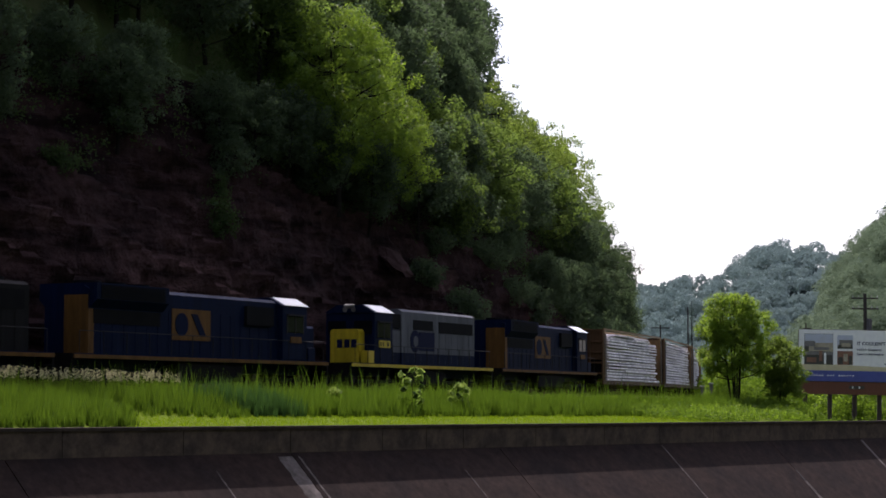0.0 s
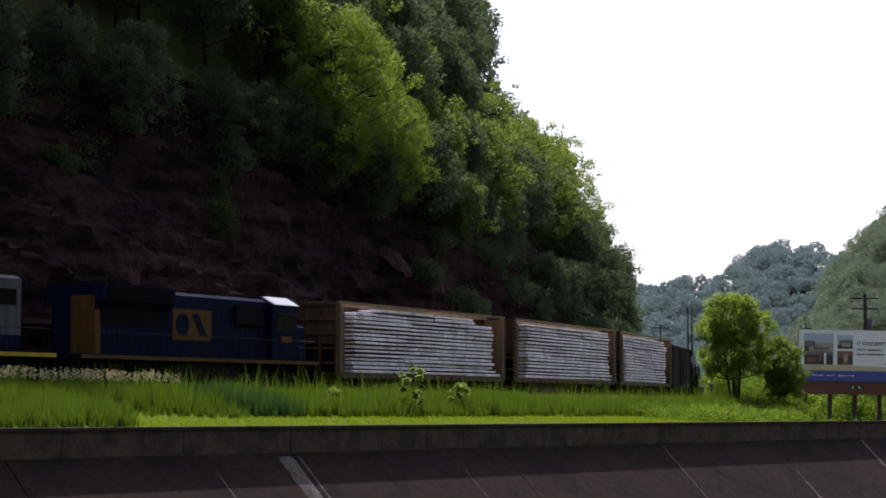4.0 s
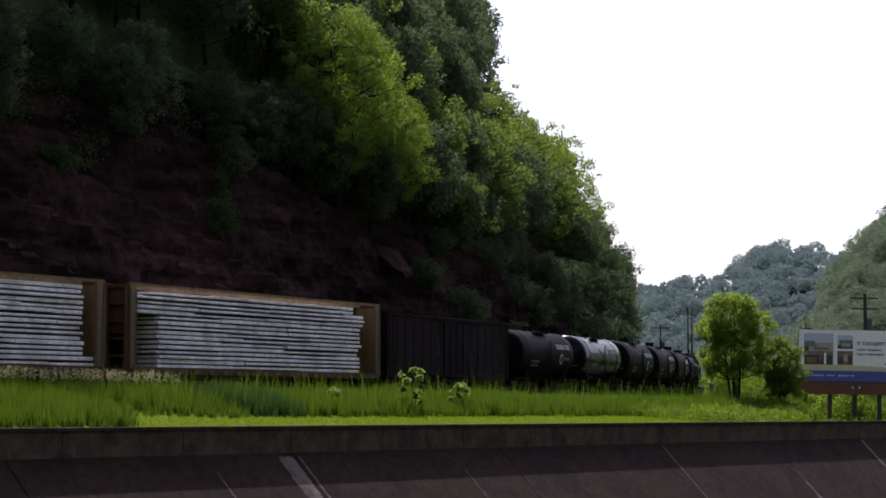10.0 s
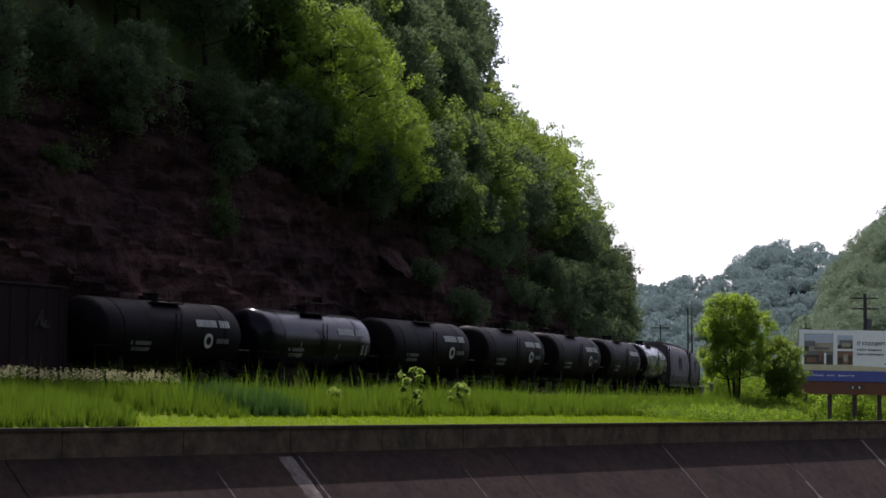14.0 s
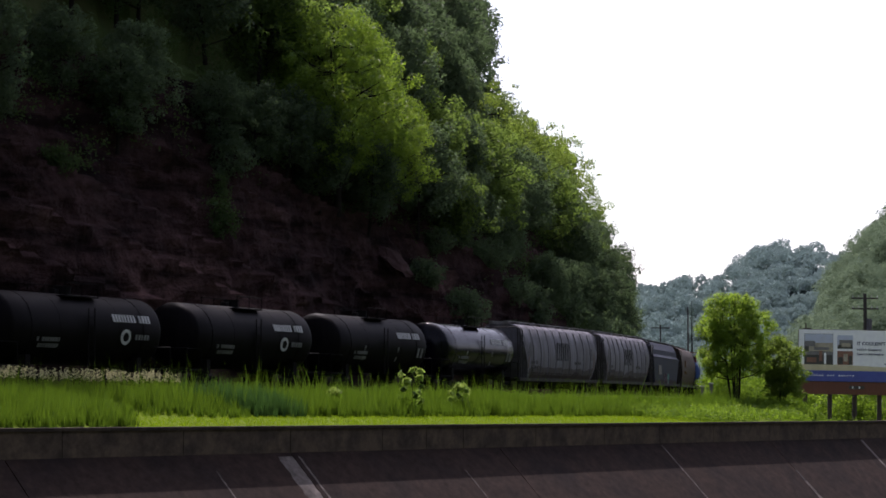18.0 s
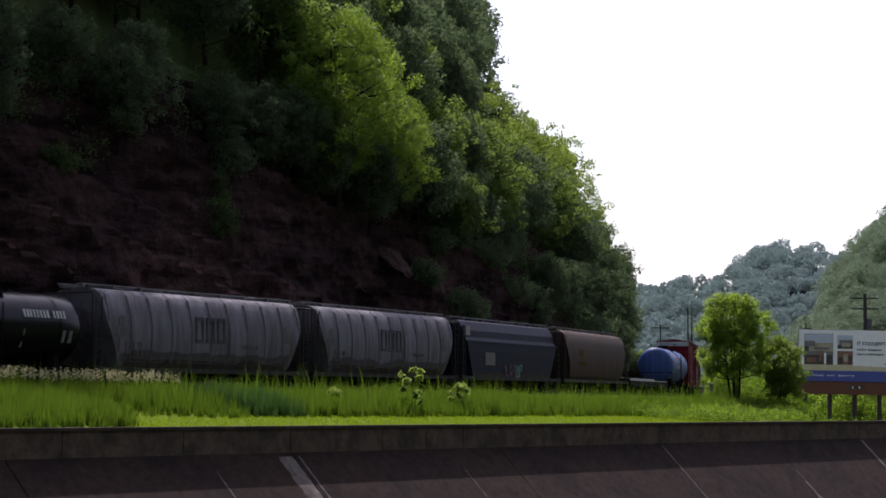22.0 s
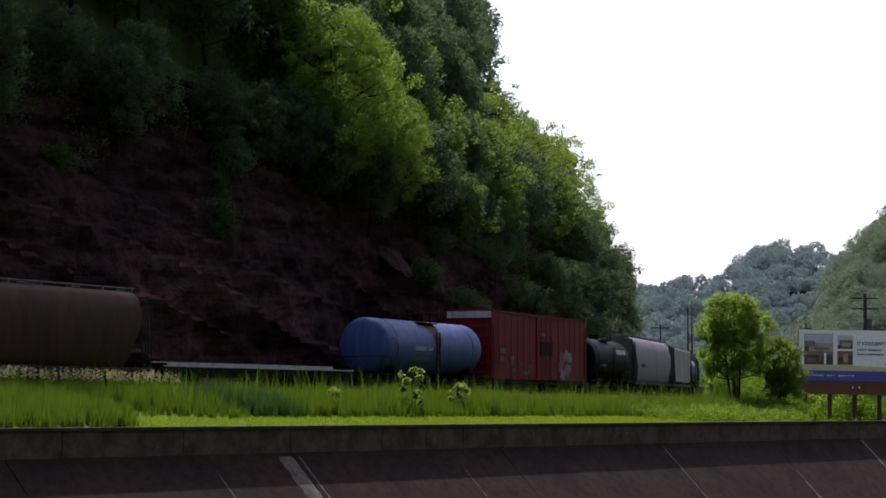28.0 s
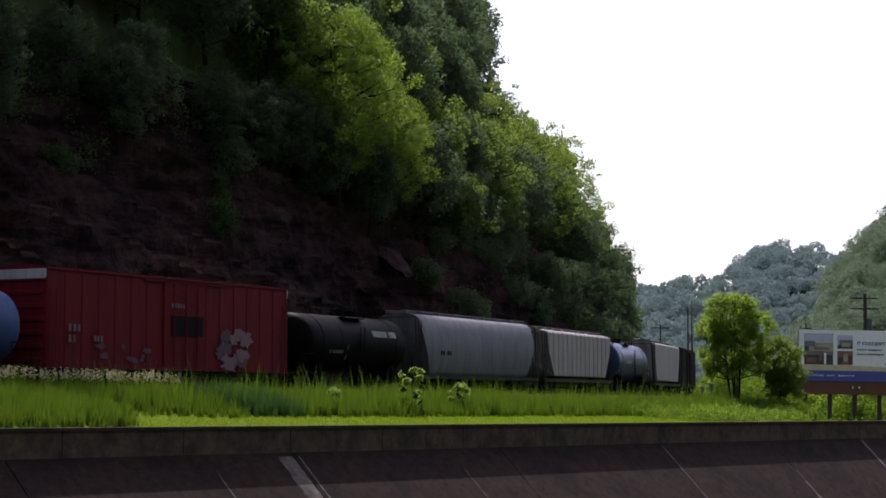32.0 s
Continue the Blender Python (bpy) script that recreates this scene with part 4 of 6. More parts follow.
def frame_bm(axles, wb):
    bm = bmesh.new()
    xs = [(-wb / 2) + wb * i / (axles - 1) for i in range(axles)]
    box(bm, xs[0] - 0.3, xs[-1] + 0.3, -0.06, 0.06, 0.55, 0.75, 0.03)
    for x in xs:
        box(bm, x - 0.17, x + 0.17, -0.09, 0.09, 0.3, 0.6, 0.03)
    for a, b in zip(xs[:-1], xs[1:]):
        c = (a + b) / 2
        box(bm, c - 0.35, c + 0.35, -0.07, 0.07, 0.22, 0.56, 0.04)
    return bm


def truck(parent, x, axles=2, wb=1.75):
    t = put("truck", shared("bolster%d" % axles, lambda: bm_box(-0.25, 0.25, -1.15, 1.15, 0.5, 0.9), M_UNDER), parent, pose(x, 0, 0))
    for y in (-1.05, 1.05):
        put("side_frame", shared("side_frame%d" % axles, lambda: frame_bm(axles, wb), M_UNDER), t, pose(0, y, 0))
    for i in range(axles):
        wx = -wb / 2 + wb * i / (axles - 1)
        for y, r in ((-0.75, 0), (0.75, 180)):
            put("wheel", shared("wheel", wheel_bm, M_WHEEL), t, pose(wx, y, 0.457, 0, 0, r))
    return t


def coupler_bm():
    bm = bmesh.new()
    box(bm, -0.45, 0.42, -0.09, 0.09, 0.72, 0.95, 0.02)
    box(bm, 0.3, 0.5, -0.16, 0.16, 0.68, 1.0, 0.05)
    return bm


def running_gear(w, half, axles=2, wb=1.75, inset=2.3, over=0.45):
    for sx in (-1, 1):
        truck(w, sx * (half - inset), axles, wb)
        put("coupler", shared("coupler", coupler_bm, M_UNDER), w, pose(sx * (half + over - 0.5), 0, 0, 0, 0, 0 if sx > 0 else 180))


def ladder_bm(height, width=0.42, step=0.38):
    bm = bmesh.new()
    for x in (-width / 2, width / 2):
        box(bm, x - 0.02, x + 0.02, -0.02, 0.02, 0, height)
    k = int(height / step)
    for i in range(k):
        z = step * (i + 0.5)
        box(bm, -width / 2, width / 2, -0.015, 0.015, z - 0.015, z + 0.015)
    return bm


def bars(w, x, y, z, length, height, count, mat, name="lettering", rows=1, seed=0, lean=0.0):
    """Plain bars in place of writing."""
    rng = random.Random(seed * 77 + count)
    bm = bmesh.new()
    for r in range(rows):
        cw = length / count
        for i in range(count):
            if rng.random() < 0.12:
                continue
            zz = z - r * height * 1.5
            x0 = x + i * cw
            box(bm, x0, x0 + cw * rng.uniform(0.38, 0.62), y - 0.012, y + 0.02, zz, zz + height)
    return tagged(part(name, bm, mat, w), kind="stuff")


def splotch(w, x, y, z, sx, sz, mat, seed, name="graffiti"):
    """Sprayed marks: crooked letter-like strokes crossing one another on the side."""
    rng = random.Random(seed)
    bm = bmesh.new()
    lift = 0.006

    def stroke(ax, az, bx_, bz, wd):
        nonlocal lift
        lift += 0.0006
        d = math.hypot(bx_ - ax, bz - az) or 1e-3
        px, pz = -(bz - az) / d * wd / 2, (bx_ - ax) / d * wd / 2
        k = rng.uniform(0.55, 1.1)
        pts = [(ax + px, az + pz), (ax - px, az - pz), (bx_ - px * k, bz - pz * k), (bx_ + px * k, bz + pz * k)]
        front = [bm.verts.new((p, y - lift, q)) for p, q in pts]
        back = [bm.verts.new((p, y + 0.004, q)) for p, q in pts]
        bm.faces.new(front)
        for i in range(4):
            bm.faces.new((front[i], back[i], back[(i + 1) % 4], front[(i + 1) % 4]))

    letters = max(2, round(sx / 0.42))
    for k in range(letters):
        if rng.random() < 0.15:
            continue
        lx = x - sx / 2 + sx * (k + 0.5) / letters
        lw, lh = sx / letters * 0.42, sz * rng.uniform(0.3, 0.5)
        lz = z + rng.uniform(-0.12, 0.12) * sz
        corners = [(lx - lw, lz - lh), (lx - lw * 0.8, lz + lh), (lx + lw, lz + lh * 0.9), (lx + lw * 0.9, lz - lh), (lx, lz)]
        path = rng.sample(corners, rng.choice((3, 4, 4)))
        for (ax, az), (cx, cz) in zip(path, path[1:]):
            stroke(ax, az, cx, cz, rng.uniform(0.1, 0.2))
    bmesh.ops.recalc_face_normals(bm, faces=bm.faces)
    return tagged(part(name, bm, mat, w, "faded sprayed graffiti strokes"), kind="stuff")


def grime_patch(w, x, y, z, sx, sz, mat, seed, name="grime_patch"):
    """An uneven dirty patch on the side."""
    rng = random.Random(seed)
    bm = bmesh.new()
    pts = []
    for i in range(26):
        a = 2 * math.pi * i / 26
        r = rng.uniform(0.45, 1.0) if name == "graffiti" else rng.uniform(0.7, 1.0)
        pts.append((x + math.cos(a) * r * sx / 2, z + math.sin(a) * r * sz / 2))
    front = [bm.verts.new((p, y - 0.008, q)) for p, q in pts]
    back = [bm.verts.new((p, y + 0.004, q)) for p, q in pts]
    bm.faces.new(front)
    for i in range(26):
        bm.faces.new((front[i], back[i], back[(i + 1) % 26], front[(i + 1) % 26]))
    bmesh.ops.recalc_face_normals(bm, faces=bm.faces)
    return part(name, bm, mat, w, "faded spray paint" if name == "graffiti" else "dark patch on the side")


# ---- centre-beam flat wagon with wrapped lumber ----
def centerbeam(label, load, seed, L=11.35):
    rng = random.Random(seed)
    w = tagged(new("centerbeam_wagon"), label, "freight wagon", "lumber wagons")
    running_gear(w, L + 0.2, inset=2.6, over=0.55)
    bm = bmesh.new()
    for y in (-1.42, 1.3):
        box(bm, -L, L, y, y + 0.12, 0.78, 1.06)
    box(bm, -L, L, -1.4, 1.4, 0.98, 1.05)
    box(bm, -L, L, -0.3, 0.3, 0.55, 0.98)
    part("deck", bm, M_RUST, w, "rusty tan deck and side sills")
    for i in range(19):
        x = -L + 0.6 + i * (2 * L - 1.2) / 18
        put("strap_anchor", shared("strap_anchor", lambda: bm_box(-0.13, 0.13, -1.48, -1.42, 0.82, 0.98), M_RUSTPALE), w, pose(x, 0, 0))
    for sx in (-1, 1):
        bm = bmesh.new()
        x0 = sx * L
        box(bm, x0, x0 - sx * 0.09, -1.45, 1.45, 2.55, 4.66)
        b = part("bulkhead", bm, M_RUST, w, "rusty brown steel end bulkhead")
        # dark sheet in place of the shade below the bulkhead
        part("lower_plate", bm_box(*sorted((x0 - sx * 0.05, x0 - sx * 0.09)), -1.4, 1.4, 1.05, 2.54), M_UNDER, b, "dark plate that stands for shade in the lower end")
        bm = bmesh.new()
        for y in (-1.45, -0.5, 0.42, 1.37):
            box(bm, x0, x0 + sx * 0.2, y, y + 0.09, 0.9, 4.66)
        for z in (1.5, 2.25, 3.0, 3.75, 4.5):
            box(bm, x0 + sx * 0.002, x0 + sx * 0.16, -1.42, 1.42, z, z + 0.12)
        part("rib", bm, M_RUST, b)
        part("inner_lining", bm_box(*sorted((x0 - sx * 0.1, x0 - sx * 0.14)), -1.34, 1.34, 1.06, 4.5), M_TAN, b, "dusty tan inner face")
        bm = bmesh.new()
        box(bm, x0 - sx * 0.1, x0 - sx * 0.5, -1.5, -1.36, 1.05, 4.66)
        part("end_wing", bm, M_TAN, b, "tan side plate of the bulkhead")
        part("end_wing", bm_box(x0 - sx * 0.1, x0 - sx * 0.5, 1.36, 1.5, 1.05, 4.66), M_TAN, b)
        put("ladder", shared("ladder36", lambda: ladder_bm(3.4), M_LADDER), b, pose(x0 - sx * 0.3, -1.53, 1.0))
    bm = bmesh.new()
    box(bm, -L, L, -0.35, 0.35, 4.52, 4.7)
    box(bm, -L, L, -1.5, -1.42, 4.6, 4.72)
    box(bm, -L, L, 1.42, 1.5, 4.6, 4.72)
    part("top_chord", bm, M_TAN, w, "tan top chord")
    for i in range(15):
        x = -L + 1.2 + i * (2 * L - 2.4) / 14
        part("post", bm_box(x - 0.1, x + 0.1, -0.12, 0.12, 1.05, 4.55), M_RUST, w)
    # layers of wrapped packs on the near side, one joined stack on the far side
    k = 16
    z0, z1 = 1.07, 4.5
    for i in range(k):
        a, b = load(i)
        za = z0 + (z1 - z0) * i / k
        zb = z0 + (z1 - z0) * (i + 1) / k - 0.062
        bm = bmesh.new()
        x = -L + a + rng.uniform(-0.06, 0.16)
        end = L - b + rng.uniform(-0.22, 0.08)
        while x < end - 0.05:
            ln = min(rng.choice((4.88, 6.1, 7.3)) + rng.uniform(-0.15, 0.15), end - x)
            if end - (x + ln) < 1.5:
                ln = end - x
            y = -1.33 + rng.uniform(-0.09, 0.09)
            box(bm, x + 0.015, x + ln - 0.015, y, -0.16, za + rng.uniform(0, 0.03), zb + rng.uniform(-0.035, 0.022), 0.02)
            x += ln
        part("lumber_pack", bm, M_WRAP, w, "white-wrapped lumber layer")
    bm = bmesh.new()
    for i in range(k):
        za = z0 + (z1 - z0) * i / k
        box(bm, -L + 1.6 + (1.0 if i > 13 else 0), L - 1.6 - (1.0 if i > 13 else 0), 0.16, 1.36, za, za + (z1 - z0) / k - 0.025)
    part("lumber_stack", bm, M_WRAP, w, "white-wrapped lumber stack")
    part("divider", bm_box(-L + 0.1, L - 0.1, -0.14, 0.14, 1.06, 4.5), M_RUST, w)
    return w


def load_a(i):
    return (4.6 if i == 15 else 2.3 if i == 14 else 1.9, 4.0 if i >= 14 else 1.6 if i == 13 else 0.25 if i == 0 else 0.7 if i == 1 else 1.4)


def load_b(i):
    return (2.3 if i == 0 else 2.7, 1.15 if i > 1 else 0.35)


def load_c(i):
    return (1.7 if i == 15 else 0.8 if i >= 11 else 2.4, 2.4 if i >= 14 else 1.3 if i >= 11 else 1.8)


# ---- boxcar ----
def boxcar(label, half, mat, height, ribs, white_end=False, seed=0):
    w = tagged(new("boxcar"), label, "freight wagon")
    running_gear(w, half, inset=2.4)
    y = 1.42
    part("body", bm_box(-half, half, -y, y, 0.95, height - 0.22, bevel=0.03), mat, w)
    bm = bmesh.new()
    sweep(bm, [(-y - 0.06, height - 0.215), (y + 0.06, height - 0.215), (y + 0.06, height - 0.12), (0, height + 0.03), (-y - 0.06, height - 0.12)], -half - 0.03, half + 0.03)
    for i in range(13):
        x = -half + 0.7 + i * (2 * half - 1.4) / 12
        sweep(bm, [(-y - 0.08, height - 0.14), (0, height + 0.07), (y + 0.08, height - 0.14), (0, height + 0.02)], x - 0.04, x + 0.04)
    bmesh.ops.recalc_face_normals(bm, faces=bm.faces)
    part("roof", bm, mat, w, "ribbed steel roof")
    part("side_sill", bm_box(-half + 0.3, half - 0.3, -y - 0.03, y + 0.03, 0.72, 0.96), M_UNDER, w)
    door = 1.6
    for i in range(ribs):
        x = -half + 0.12 + i * (2 * half - 0.24) / (ribs - 1)
        if abs(x - 0.5) < door + 0.15:
            continue
        me = shared("post_%s_%.1f" % (mat.name, height), lambda: bm_box(-0.07, 0.07, -0.022, 0.0, 0.98, height - 0.26, bevel=0.012), mat)
        put("side_post", me, w, pose(x, -y, 0))
    bm = bmesh.new()
    box(bm, 0.5 - door, 0.5 + door, -y - 0.075, -y + 0.01, 1.05, height - 0.32)
    d = part("door", bm, mat, w, "sliding plug door with horizontal ribs")
    for i in range(7):
        z = 1.3 + i * (height - 2.0) / 6
        put("door_rib", shared("door_rib_" + mat.name, lambda: bm_box(0.55 - door, 0.45 + door, -y - 0.1, -y - 0.07, -0.05, 0.05), mat), d, pose(0, 0, z))
    bm = bmesh.new()
    for x in (-0.4, 0.5, 1.4):
        rod(bm, (x, -y - 0.13, 1.1), (x, -y - 0.13, height - 0.4), 0.025, 6)
    part("lock_rod", bm, mat, d)
    part("door_track", bm_box(-2.6, 4.0, -y - 0.13, -y, 0.98, 1.05), mat, w)
    part("door_track", bm_box(-2.6, 4.0, -y - 0.12, -y, height - 0.33, height - 0.27), mat, w)
    for sx in (-1, 1):
        bm = bmesh.new()
        for i in range(7):
            z = 1.2 + i * (height - 1.9) / 6
            xe = sx * half
            box(bm, xe, xe + sx * 0.07, -y + 0.12, y - 0.12, z, z + 0.2, 0.03)
        part("end_corrugation", bm, mat, w, "horizontally ribbed wagon end")
        if white_end:
            part("end_panel", bm_box(sx * half, sx * (half + 0.09), -y, y, height - 0.6, height - 0.2, bevel=0.02), M_PALE, w, "pale upper end panel")
        put("ladder", shared("ladder_" + mat.name, lambda: ladder_bm(3.4), mat), w, pose(sx * (half - 0.35), -y - 0.09, 0.8))
    return w


# ---- tank wagon ----
def tank_shell(half, r, zc, seg=36):
    """Barrel with dished heads, along x."""
    bm = bmesh.new()
    rings = []
    cap = r * 0.42
    prof = [(-half, 0.02)] + [(-half + cap * (1 - math.cos(a)), r * math.sin(a)) for a in (0.25, 0.5, 0.8, 1.1, 1.35, 1.57)]
    prof += [(x, r) for x in np.linspace(-half + cap, half - cap, 9)[1:-1]]
    prof += [(-x, q) for x, q in prof[:7][::-1]]
    for x, q in prof:
        rings.append([bm.verts.new((x, q * math.cos(2 * math.pi * k / seg), zc + q * math.sin(2 * math.pi * k / seg))) for k in range(seg)])
    for a, b in zip(rings[:-1], rings[1:]):
        for k in range(seg):
            j = (k + 1) % seg
            bm.faces.new((a[k], a[j], b[j], b[k]))
    bm.faces.new(rings[0][::-1])
    bm.faces.new(rings[-1])
    bmesh.ops.recalc_face_normals(bm, faces=bm.faces)
    return bm


def band_bm(x, width, r, zc, seg=36):
    bm = bmesh.new()
    rings = []
    for xx, q in ((x - width / 2, r + 0.004), (x - width / 2, r + 0.02), (x + width / 2, r + 0.02), (x + width / 2, r + 0.004)):
        rings.append([bm.verts.new((xx, q * math.cos(2 * math.pi * k / seg), zc + q * math.sin(2 * math.pi * k / seg))) for k in range(seg)])
    for a, b in zip(rings[:-1], rings[1:]):
        for k in range(seg):
            j = (k + 1) % seg
            bm.faces.new((a[k], a[j], b[j], b[k]))
    bmesh.ops.recalc_face_normals(bm, faces=bm.faces)
    return bm


def tank_wagon(label, half, r, mat, marks=(), stripes=(), dome=True, roundel=None, group="tank wagons"):
    w = tagged(new("tank_wagon"), label, "tank wagon", group)
    zc = 1.12 + r
    running_gear(w, half + 0.25, inset=1.9)
    part("tank", tank_shell(half, r, zc), mat, w, smooth=True)
    for sx in (-1, 1):
        part("stub_sill", bm_box(*sorted((sx * (half + 0.3), sx * (half - 2.6))), -0.32, 0.32, 0.75, 1.12), M_UNDER, w)
        part("end_sill", bm_box(*sorted((sx * (half + 0.25), sx * (half + 0.4))), -1.4, 1.4, 0.85, 1.1), M_UNDER, w)
        x = sx * (half - 1.75)
        part("saddle", bm_box(x - 0.14, x + 0.14, -1.25, 1.25, 0.85, 1.5), M_UNDER, w)
        for y0 in (-1.45, 1.3):
            part("running_board", bm_box(*sorted((sx * (half + 0.38), sx * (half - 1.0))), y0, y0 + 0.15, 1.0, 1.07), M_UNDER, w)
    for x in (-half + 1.75, half - 1.75):
        part("band", band_bm(x, 0.12, r, zc), mat, w)
    for x in (-half * 0.36, half * 0.36):
        part("weld_seam", band_bm(x, 0.035, r - 0.014, zc), mat, w)
    if dome:
        bm = bmesh.new()
        rod(bm, (0, 0, zc + r - 0.1), (0, 0, zc + r + 0.24), 0.34, 16)
        rod(bm, (0, 0, zc + r + 0.24), (0, 0, zc + r + 0.32), 0.38, 16)
        box(bm, -0.75, -0.45, -0.16, 0.16, zc + r - 0.1, zc + r + 0.2, 0.03)
        part("manway", bm, M_UNDER, w, "dark manway dome with fittings")
        bm = bmesh.new()
        box(bm, -1.15, 1.15, -1.0, -0.5, zc + r - 0.16, zc + r - 0.11)
        box(bm, -1.15, 1.15, 0.5, 1.0, zc + r - 0.16, zc + r - 0.11)
        part("platform", bm, M_UNDER, w)
        for y in (-1.0, 1.0):
            bm = bmesh.new()
            for x in (-1.1, 0, 1.1):
                rod(bm, (x, y, zc + r - 0.15), (x, y, zc + r + 0.42), 0.02, 5)
            rod(bm, (-1.1, y, zc + r + 0.42), (1.1, y, zc + r + 0.42), 0.02, 5)
            part("railing", bm, M_UNDER, w)
    bm = ladder_bm(r + 1.0)
    ld = part("ladder", bm, M_UNDER, w)
    ld.matrix_basis = pose(0.0, -r - 0.05, 1.0)
    for sx in (-1, 1):
        for y in (-1.42, 1.42):
            for x in (half + 0.3, half - 0.9):
                put("handrail_post", shared("handrail_post", lambda: rod(bmesh.new(), (0, 0, 0), (0, 0, 0.93), 0.022, 6), M_UNDER), w, pose(sx * x, y, 1.05))
            part("handrail", rod(bmesh.new(), (sx * (half + 0.3), y, 1.98), (sx * (half - 0.9), y, 1.96), 0.022, 6), M_UNDER, w)
        part("handrail", rod(bmesh.new(), (sx * (half + 0.3), -1.42, 2.0), (sx * (half + 0.3), 1.42, 2.0), 0.022, 6), M_UNDER, w)
    for i, (x, z, length, hgt, count, rows) in enumerate(marks):
        bm = bmesh.new()
        rng = random.Random(i * 13 + count)
        cw = length / count
        for q in range(rows):
            for c in range(count):
                if rng.random() < 0.1:
                    continue
                zz = z - q * hgt * 1.6
                y0 = -math.sqrt(max(0.01, r * r - (zz - zc) ** 2))
                y1 = -math.sqrt(max(0.01, r * r - (zz + hgt - zc) ** 2))
                xa, xb = x + c * cw, x + c * cw + cw * rng.uniform(0.38, 0.55)
                vs = [bm.verts.new(p) for p in ((xa, y0 - 0.045, zz), (xb, y0 - 0.045, zz), (xb, y1 - 0.045, zz + hgt), (xa, y1 - 0.045, zz + hgt), (xa, y0 + 0.03, zz), (xb, y0 + 0.03, zz), (xb, y1 + 0.03, zz + hgt), (xa, y1 + 0.03, zz + hgt))]
                for f in ((0, 1, 2, 3), (5, 4, 7, 6), (1, 5, 6, 2), (4, 0, 3, 7), (3, 2, 6, 7), (4, 5, 1, 0)):
                    bm.faces.new([vs[k] for k in f])
        tagged(part("lettering", bm, M_MARK if i == 0 else M_MARKDIM, w, "faded white lettering bars"), kind="stuff")
    if roundel:
        x, z = roundel
        bm = bmesh.new()
        y0 = -math.sqrt(max(0.01, r * r - (z - zc) ** 2))
        ang = -math.degrees(math.asin((z - zc) / r))
        m = pose(x, y0 - 0.01, z, ang, 0, 0)
        bmesh.ops.create_cone(bm, cap_ends=True, segments=18, radius1=0.34, radius2=0.34, depth=0.03, matrix=m @ pose(0, 0, 0, 90))
        part("roundel", bm, M_MARK, w, "round white emblem")
        bm = bmesh.new()
        bmesh.ops.create_cone(bm, cap_ends=True, segments=18, radius1=0.2, radius2=0.2, depth=0.05, matrix=m @ pose(0, 0, 0, 90))
        part("emblem_centre", bm, M_UNDER, w)
    for x, width, m2 in stripes:
        rng = random.Random(3)
        for k in range(9):
            # runs of spilt load, longest in the middle
            a = x + width * (k / 8 - 0.5) * 1.3
            reach = 2.2 - 0.34 * abs(k - 4) * rng.uniform(0.7, 1.3)
            bm = bmesh.new()
            prev = None
            for i in range(29):
                t = math.pi / 2 + 0.3 - (reach + 0.3) * i / 28
                wd = width * 0.12 * (1 - 0.55 * i / 28) * rng.uniform(0.8, 1.15)
                rr = r + 0.01 + 0.001 * k
                cur = [bm.verts.new((q, -rr * math.cos(t), zc + rr * math.sin(t))) for q in (a - wd, a + wd)]
                if prev:
                    bm.faces.new((prev[0], prev[1], cur[1], cur[0]))
                prev = cur
            part("spill_run", bm, m2, w, "brown spill running down the barrel")
    return w


# ---- covered hopper ----
def hopper_side(kind, top):
    """Half outline (distance from the middle, height) of the body, from the sill up to the roof's middle."""
    if kind == "round":
        return [(1.30, 1.0), (1.42, 1.35), (1.52, 1.9), (1.55, 2.5), (1.53, 3.0), (1.44, 3.5), (1.25, top - 0.42), (0.95, top - 0.2), (0.5, top - 0.1), (0, top - 0.06)]
    if kind == "angled":
        return [(1.42, 1.0), (1.45, 1.5), (1.5, 2.6), (1.5, 3.1), (1.3, 3.35), (1.25, top - 0.75), (0.95, top - 0.22), (0.5, top - 0.1), (0, top - 0.06)]
    return [(1.48, 1.25), (1.5, 1.3), (1.5, 2.0), (1.5, 3.0), (1.5, top - 0.4), (1.42, top - 0.28), (0.9, top - 0.16), (0, top - 0.05)]


